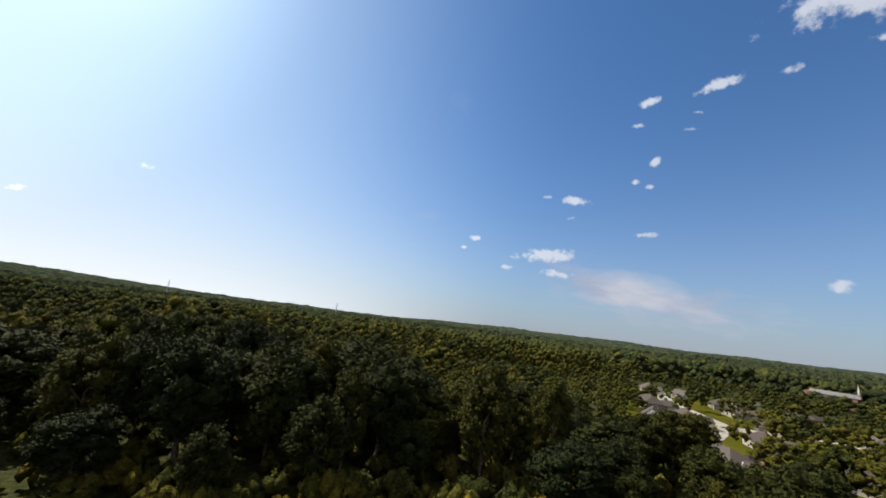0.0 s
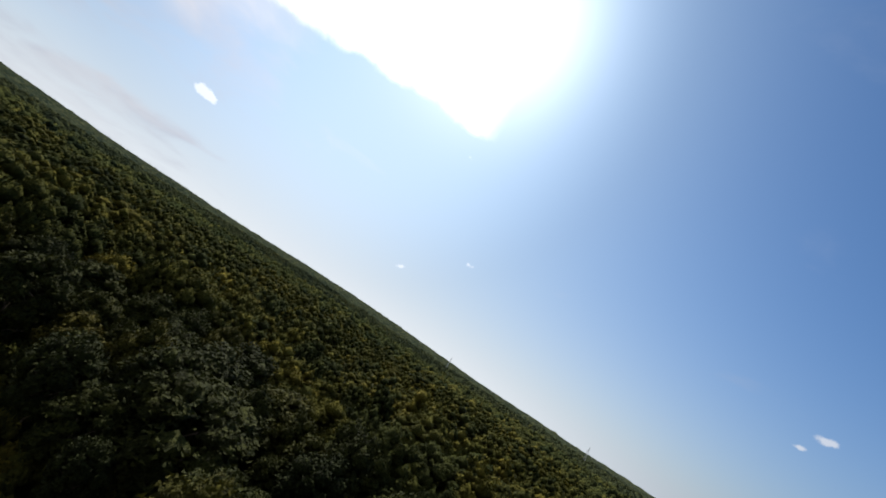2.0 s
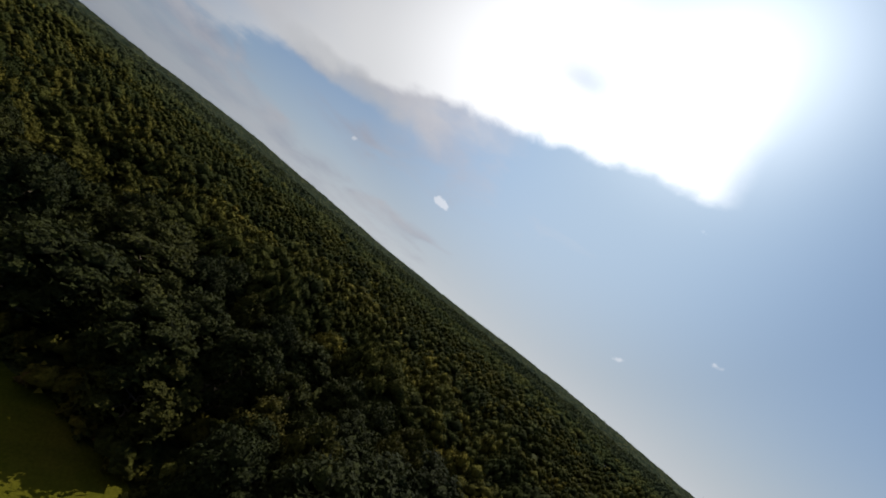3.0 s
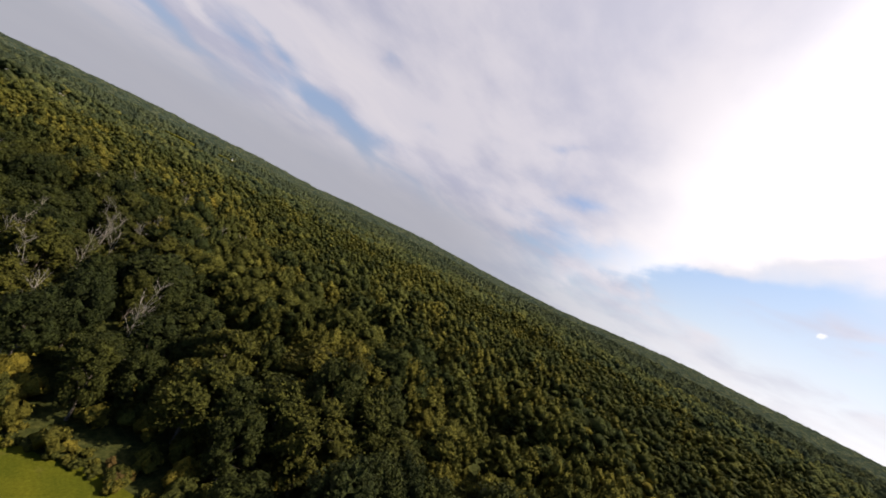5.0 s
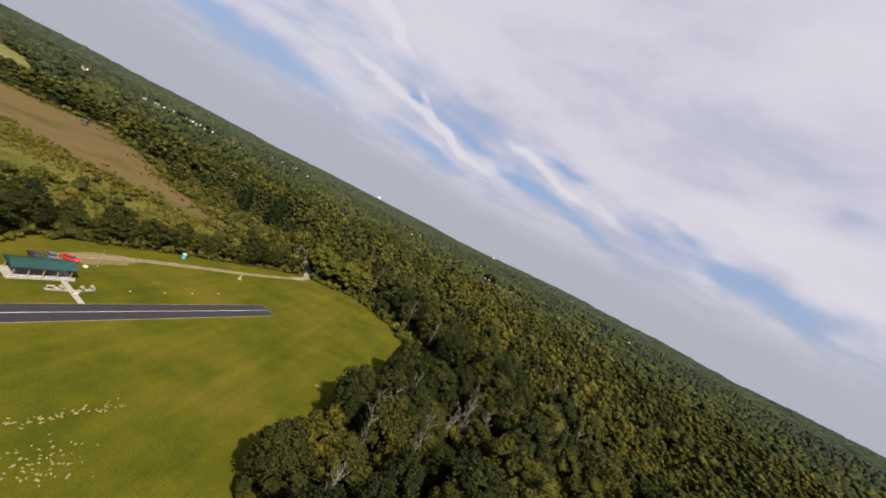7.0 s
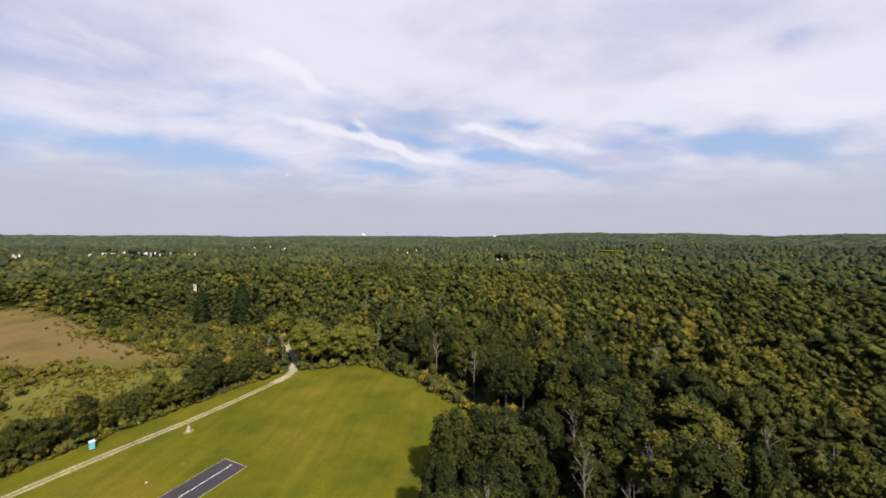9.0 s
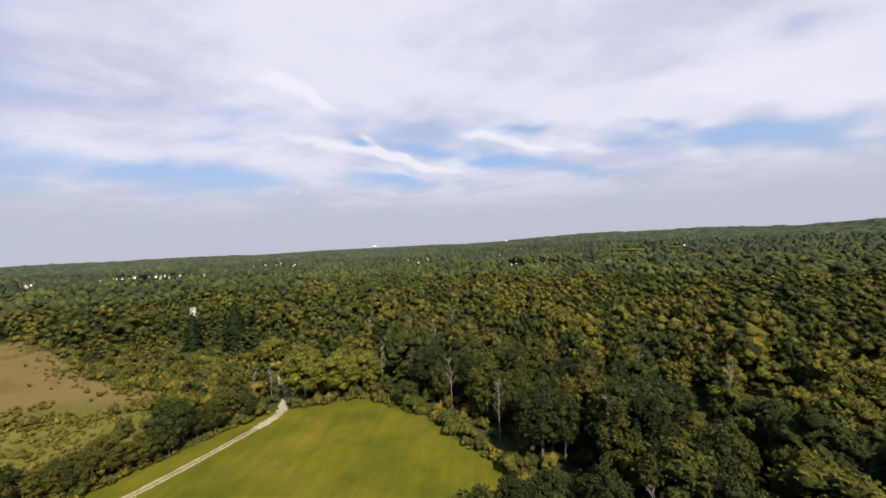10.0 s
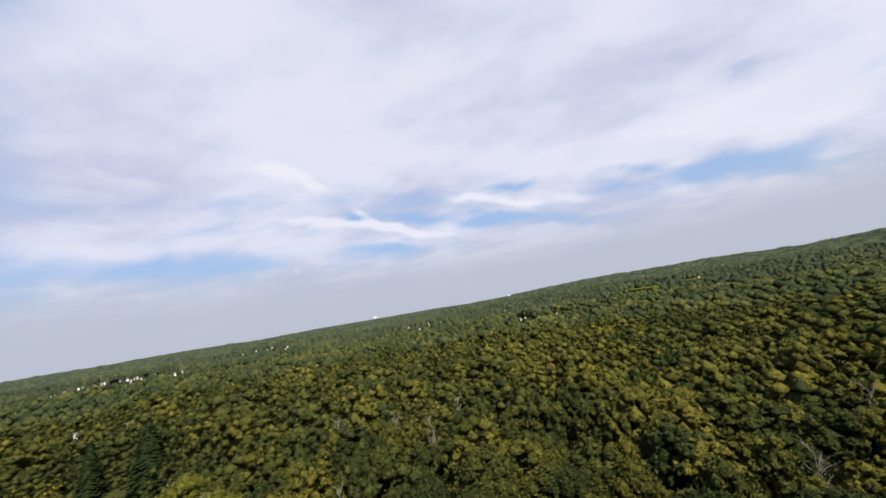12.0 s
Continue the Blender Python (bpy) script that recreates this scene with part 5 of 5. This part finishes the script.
colours = [far_house("white_siding", "white house with a grey roof among far trees"), far_house("siding", "beige house with a grey roof among far trees")]
for k, (hx, hy) in enumerate(FAR_HOUSES):
    m = pose(hx, hy, float(hill(hx, hy)) + (5.2 if k < 2 else 4.6) + (k * 37 % 10) * 0.16, 0, 0, (k * 53) % 180) @ Matrix.Diagonal((0.56, 0.56, 0.66, 1) if k > 1 else (0.46, 0.46, 0.5, 1))
    if k < 2:
        colours[k].matrix_basis = m
    else:
        copy_thing(colours[0 if k % 3 == 0 else 1], m)

# large brick building with a steeple, beyond the suburb
church = thing("church", "long red brick building with a white steeple above trees", "church", pose(-505, -130, float(hill(-505, -130)), 0, 0, 96) @ Matrix.Diagonal((0.5, 0.62, 0.6, 1)))
part("wall", boxes((-32, 26, -9, 9, -6, 15)), M["brick"], church)
part("gable_wing", boxes((-34, -16, -13, 13, -6, 17)), M["brick"], church)
part("roof", roof_mesh(58, 18, 15, 5, 1.0), M["grey_roof"], church)
tower = bmesh.new()
box(tower, 24.5, 29.5, -2.5, 2.5, -2, 20)
part("tower", tower, M["brick"], church)
spire = bmesh.new()
rod(spire, (27, 0, 20), (27, 0, 25), 1.5, 1.4, 8)
rod(spire, (27, 0, 25), (27, 0, 34), 1.2, 0.1, 8)
part("steeple", spire, M["white"], church)
for k in range(10):
    window(church, -12 + 4 * k, 9.03, 4, 1.6, 2.2, "n")
    window(church, -12 + 4 * k, 9.03, 9, 1.6, 2.2, "n")
    window(church, -12 + 4 * k, -9.03, 9, 1.6, 2.2, "n")
block = thing("apartment_building", "low tan brick building with a pale roof among trees", "building", pose(-514, -76, float(hill(-514, -76)), 0, 0, 40) @ Matrix.Diagonal((0.7, 0.7, 0.75, 1)))
part("wall", boxes((-16, 16, -8, 8, -2, 14)), M["siding"], block)
part("roof", roof_mesh(32, 16, 14, 4, 7), M["grey_roof"], block)
for k in range(7):
    window(block, -13.5 + 4.5 * k, 8.03, 10, 1.5, 1.6, "n")
    window(block, -13.5 + 4.5 * k, -8.03, 10, 1.5, 1.6, "n")


def water_tower(px, py, top, r, label):
    z = float(hill(px, py))
    t = thing("water_tower", label, "water tower", pose(px, py, 0))
    bm = bmesh.new()
    bmesh.ops.create_uvsphere(bm, u_segments=20, v_segments=12, radius=r, matrix=Matrix.Translation((0, 0, top - r * 0.75)) @ Matrix.Diagonal((1, 1, 0.75, 1)))
    part("tank", bm, M["white"], t)
    part("stem", rod(bmesh.new(), (0, 0, z), (0, 0, top - r * 1.2), r * 0.34, r * 0.24, 12), M["white"], t)
    part("walkway", rod(bmesh.new(), (0, 0, top - r * 0.85), (0, 0, top - r * 0.78), r * 1.06, r * 1.06, 20), M["metal"], t)


water_tower(-1060, 3585, 72, 19, "white bulb water tower on the wooded horizon")
water_tower(173, 2229, 60, 7, "slender white water tower above far trees")


def mast(px, py, top):
    t = thing("pylon", "grey lattice power pylon on the horizon", "pylon", pose(px, py, float(hill(px, py))), group="pylons")
    bm = bmesh.new()
    for sx in (-1, 1):
        for sy in (-1, 1):
            rod(bm, (sx * 3, sy * 3, 0), (sx * 0.5, sy * 0.5, top), 0.3, 0.2, 4)
    for k in range(6):
        z0, z1 = top * k / 6, top * (k + 1) / 6
        w0, w1 = 3 - 2.5 * k / 6, 3 - 2.5 * (k + 1) / 6
        for s in (-1, 1):
            rod(bm, (-w0, s * w0, z0), (w1, s * w1, z1), 0.18, 0.18, 4)
            rod(bm, (s * w0, w0, z0), (s * w1, -w1, z1), 0.18, 0.18, 4)
    part("lattice", bm, M["metal"], t)
    for k, z in enumerate((0.72, 0.86)):
        part("crossarm", boxes((-7 + 2 * k, 7 - 2 * k, -0.3, 0.3, top * z, top * z + 0.6)), M["metal"], t)


mast(160, -1680, 62)
mast(-420, -1500, 60)


# ---------------------------------------------------------------- flying field
def at_pavilion(u, v, z=0.0):
    """A place by metres along the runway's course and across it, from the pavilion."""
    p = Vector((-85.1, 15.9)) + AHEAD * u + SIDE * v
    return (p.x, p.y, z)


COURSE = math.degrees(math.atan2(AHEAD.y, AHEAD.x))
pavilion = thing("pavilion", "open timber pavilion with a green metal roof", "pavilion", pose(*at_pavilion(0, 0), 0, 0, COURSE))
part("floor_slab", boxes((-6.2, 6.2, -3.4, 3.4, -0.1, 0.12), bevel=0.02), M["concrete"], pavilion)
for px in (-5.2, -2.6, 0, 2.6, 5.2):
    for py in (-2.6, 2.6):
        part("post", boxes((px - 0.09, px + 0.09, py - 0.09, py + 0.09, 0.1, 2.62), bevel=0.01), M["timber"], pavilion)
for py in (-2.6, 2.6):
    part("beam", boxes((-5.8, 5.8, py - 0.08, py + 0.08, 2.6, 2.85)), M["timber"], pavilion)
roof = part("roof", roof_mesh(11.2, 5.6, 2.85, 1.25, 0.05, 0.45), M["green_roof"], pavilion)
for k in range(22):
    for s in (-1, 1):
        seam = bmesh.new()
        xx = -5.9 + k * 11.8 / 21
        rod(seam, (xx, s * 3.2, 3.08), (xx, s * 0.05, 4.12), 0.03, 0.03, 4)
        part("seam", seam, M["green_roof"], roof)
part("ridge_cap", boxes((-6.1, 6.1, -0.14, 0.14, 4.08, 4.17), bevel=0.03), M["green_roof"], roof)
for k in range(12):
    part("fence_post", boxes((-5.9 + k * 1.07 - 0.05, -5.9 + k * 1.07 + 0.05, -3.35, -3.25, 0.1, 1.05)), M["white"], pavilion)
for z in (0.45, 0.95):
    part("rail", boxes((-6.0, 6.0, -3.38, -3.34, z, z + 0.12)), M["white"], pavilion)


def picnic_table(m):
    t = thing("picnic_table", "weathered wooden picnic table under the pavilion", "table", m, "picnic tables")
    for k in range(5):
        part("board", boxes((-0.9, 0.9, -0.36 + k * 0.15, -0.23 + k * 0.15, 0.72, 0.76)), M["timber"], t)
    for s in (-1, 1):
        part("bench", boxes((-0.9, 0.9, s * 0.72 - 0.13, s * 0.72 + 0.13, 0.42, 0.46)), M["timber"], t)
        part("leg", boxes((s * 0.65 - 0.04, s * 0.65 + 0.04, -0.8, 0.8, 0.36, 0.42), (s * 0.65 - 0.04, s * 0.65 + 0.04, -0.06, 0.06, 0.0, 0.72)), M["timber"], t)
    return t


table = picnic_table(pose(*at_pavilion(-3.5, 0.4, 0.12), 0, 0, COURSE))
for u in (-0.4, 2.8):
    copy_thing(table, pose(*at_pavilion(u, 0.4, 0.12), 0, 0, COURSE))


def path_strip(name, label, pts):
    return tagged(part(name, slab(pts, -0.1, 0.06), M["concrete"]), label, "path", kind="structure")


def corner(u, v):
    return at_pavilion(u, v)[:2]


path_strip("pavement", "concrete path from pavilion to runway", [corner(3.25, 3.4), corner(4.55, 3.4), corner(4.55, 15.3), corner(3.25, 15.3)])
path_strip("pavement", "concrete pit strip across the path", [corner(-0.9, 7.4), corner(3.23, 7.7), corner(3.23, 8.9), corner(-0.9, 8.6)])
path_strip("pavement", "concrete pit strip across the path", [corner(4.57, 8.2), corner(8.8, 7.0), corner(9.0, 8.0), corner(4.57, 9.3)])
path_strip("pavement", "concrete apron beside the pavilion", [corner(-13.8, -2.4), corner(-6.2, -2.0), corner(-6.2, -0.4), corner(-13.8, -0.9)])



def work_stand(m):
    t = thing("work_stand", "grey model aircraft work stand on concrete strip", "stand", m, "work stands")
    part("tabletop", boxes((-0.75, 0.75, -0.4, 0.4, 0.86, 0.92), bevel=0.015), M["concrete"], t)
    for sx in (-0.65, 0.65):
        for sy in (-0.3, 0.3):
            part("leg", boxes((sx - 0.04, sx + 0.04, sy - 0.04, sy + 0.04, 0, 0.86)), M["metal"], t)
    for sx in (-0.55, 0.55):
        part("upright", boxes((sx - 0.04, sx + 0.04, -0.28, 0.28, 0.92, 1.25), bevel=0.01), M["timber"], t)
    return t


stand = work_stand(pose(*at_pavilion(0.0, 8.0, 0.06), 0, 0, COURSE))
for u, v_ in ((1.9, 8.3), (5.9, 8.5), (8.1, 7.9)):
    copy_thing(stand, pose(*at_pavilion(u, v_, 0.06), 0, 0, COURSE + 90))


def model_plane(m):
    t = thing("model_plane", "small white model aeroplane parked on concrete", "model aeroplane", m, "model aeroplanes")
    bm = rod(bmesh.new(), (-0.7, 0, 0.3), (0.35, 0, 0.32), 0.05, 0.13, 10)
    rod(bm, (0.35, 0, 0.32), (0.6, 0, 0.31), 0.13, 0.07, 10)
    part("fuselage", bm, M["white"], t)
    part("wing", boxes((0.0, 0.32, -1.0, 1.0, 0.40, 0.45), bevel=0.015), M["white"], t)
    part("tailplane", boxes((-0.72, -0.52, -0.36, 0.36, 0.32, 0.35)), M["red"], t)
    part("fin", boxes((-0.72, -0.5, -0.015, 0.015, 0.34, 0.62)), M["red"], t)
    for s in (-0.2, 0.2):
        wheel = part("wheel", rod(bmesh.new(), (0.2, s - 0.03, 0.1), (0.2, s + 0.03, 0.1), 0.1, 0.1, 10), M["rubber"], t)
        part("strut", rod(bmesh.new(), (0.2, s, 0.1), (0.2, s * 0.4, 0.3), 0.015, 0.015, 5), M["metal"], wheel)
    return t


plane = model_plane(pose(*at_pavilion(3.9, 10.6, 0.06), 0, 0, COURSE - 60))
copy_thing(plane, pose(*at_pavilion(1.0, 8.15, 0.06), 0, 0, COURSE + 30))


def car(m, paint, label, tall=1.5):
    t = thing("car", label, "car", m, "parked cars")
    low = [(-2.2, 0.35), (2.15, 0.35), (2.25, 0.6), (2.15, 0.82), (1.15, 0.98), (-1.75, 1.02), (-2.2, 0.92), (-2.28, 0.6)]
    bm = prism(bmesh.new(), low, -0.88, 0.88)
    bmesh.ops.recalc_face_normals(bm, faces=bm.faces)
    bmesh.ops.bevel(bm, geom=list(bm.edges), offset=0.06, segments=2, affect="EDGES")
    body = part("body", bm, M[paint], t)
    cab = [(-1.75, 1.0), (1.1, 0.96), (0.35, tall - 0.03), (-0.1, tall), (-1.2, tall - 0.02)]
    bm = prism(bmesh.new(), cab, -0.74, 0.74)
    for v_ in bm.verts:
        if v_.co.z > 1.2:
            v_.co.y *= 0.86
    bmesh.ops.recalc_face_normals(bm, faces=bm.faces)
    part("cabin_glass", bm, M["glass"], t, "dark glazed cabin")
    part("roof_panel", boxes((-1.2, 0.35, -0.62, 0.62, tall - 0.02, tall + 0.03), bevel=0.02), M[paint], t)
    for sx in (-1.38, 1.36):
        for sy in (-0.82, 0.82):
            tyre = part("wheel", rod(bmesh.new(), (sx, sy - 0.11, 0.33), (sx, sy + 0.11, 0.33), 0.33, 0.33, 16), M["rubber"], t)
            part("rim", rod(bmesh.new(), (sx, sy - 0.12, 0.33), (sx, sy + 0.12, 0.33), 0.19, 0.19, 12), M["metal"], tyre)
    for sy in (-0.6, 0.6):
        part("headlight", boxes((2.16, 2.25, sy - 0.17, sy + 0.17, 0.62, 0.76), bevel=0.02), M["white"], body)
        part("tail_light", boxes((-2.29, -2.2, sy - 0.15, sy + 0.15, 0.68, 0.84), bevel=0.02), M["red"], body)
    return t


car(pose(-91.4, 27.7, 0.05, 0, 0, 17), "red", "glossy red saloon car parked on dirt", 1.42)
car(pose(-93.8, 20.9, 0.05, 0, 0, 165), "black", "black hatchback parked behind the pavilion", 1.55)
car(pose(-93.6, 24.4, 0.05, 0, 0, 160), "grey", "dark grey car parked behind the pavilion", 1.5)

cooler = thing("cool_box", "white cool box on the grass beside the pavilion", "cool box", pose(-86.8, 28.4, 0.05, 0, 0, 20))
part("body", boxes((-0.5, 0.5, -0.32, 0.32, 0, 0.5), bevel=0.04), M["white"], cooler)
part("lid", boxes((-0.52, 0.52, -0.34, 0.34, 0.5, 0.6), bevel=0.03), M["white"], cooler)

toilet = thing("portable_toilet", "teal plastic portable toilet with a pale roof", "portable toilet", pose(-89.1, 65.6, 0.05, 0, 0, -38))
part("base", boxes((-0.62, 0.62, -0.62, 0.62, 0, 0.14), bevel=0.02), M["black"], toilet)
part("cabin", boxes((-0.56, 0.56, -0.56, 0.56, 0.14, 2.02), bevel=0.03), M["teal"], toilet)
door = part("door", boxes((-0.38, 0.38, -0.6, -0.555, 0.2, 1.9), bevel=0.01), M["teal"], toilet)
part("handle", boxes((0.24, 0.3, -0.64, -0.6, 0.95, 1.15)), M["metal"], door)
dome = prism(bmesh.new(), [(-0.62, 2.02), (0.62, 2.02), (0.6, 2.14), (0.36, 2.3), (0, 2.36), (-0.36, 2.3), (-0.6, 2.14)], -0.62, 0.62)
bmesh.ops.recalc_face_normals(dome, faces=dome.faces)
part("roof", dome, M["pale_teal"], toilet, "pale domed roof")
part("vent_pipe", rod(bmesh.new(), (0.45, 0.45, 2.0), (0.45, 0.45, 2.6), 0.05, 0.05, 8), M["white"], toilet)

pole = thing("flagpole", "tall bare pale pole beside the dirt parking patch", "pole", pose(-86.9, 31.8, 0))
part("pole", rod(bmesh.new(), (0, 0, -0.3), (0, 0, 5.6), 0.07, 0.04, 10), M["metal"], pole)
part("finial", rod(bmesh.new(), (0, 0, 5.6), (0, 0, 5.75), 0.07, 0.05, 8), M["metal"], pole)

pad = tagged(part("pavement", rod(bmesh.new(), (-70.4, 75.6, -0.1), (-70.4, 75.6, 0.07), 1.35, 1.3, 20), M["dirt"]), "round bare earth pad in the grass", "pad", kind="structure")
station = thing("weather_station", "weathered tan instrument box on a post", "weather station", pose(-70.4, 75.6, 0.06, 0, 0, 25))
part("post", boxes((-0.06, 0.06, -0.06, 0.06, 0, 2.4)), M["metal"], station)
part("cabinet", boxes((-0.45, 0.45, -0.38, 0.38, 0.35, 1.15), bevel=0.03), M["timber"], station)
part("cap", boxes((-0.52, 0.52, -0.45, 0.45, 1.15, 1.22), bevel=0.02), M["timber"], station)
part("plinth", boxes((-0.5, 0.5, -0.42, 0.42, 0, 0.35), bevel=0.03), M["concrete"], station)


def marker(m):
    t = thing("field_marker", "small pale ground marker in the grass", "marker", m, "field markers")
    part("plate", boxes((-0.28, 0.28, -0.22, 0.22, 0.04, 0.14), bevel=0.03), M["concrete"], t)
    part("stake", boxes((-0.03, 0.03, -0.03, 0.03, -0.1, 0.3)), M["white"], t)
    return t


flag = marker(pose(-72, 29, 0.0))
for px, py in ((-68.8, 37.5), (-66.1, 45.6), (-63.4, 54.6), (-81, 4.3)):
    copy_thing(flag, pose(px, py, 0, 0, 0, 22))

blind = thing("hunting_blind", "dark wooden hide on posts in the dry meadow", "hide", pose(-305, 194, 0, 0, 0, 30))
for sx in (-1.6, 1.6):
    for sy in (-1.2, 1.2):
        part("post", boxes((sx - 0.1, sx + 0.1, sy - 0.1, sy + 0.1, -0.2, 2.0)), M["timber"], blind)
part("cabin", boxes((-2.0, 2.0, -1.5, 1.5, 1.6, 4.0)), M["dark_wood"], blind)
part("roof", roof_mesh(4.0, 3.0, 4.0, 0.9, 0.2, 0.3), M["dark_wood"], blind)
window(blind, 0, -1.52, 2.6, 1.6, 0.6, "n")
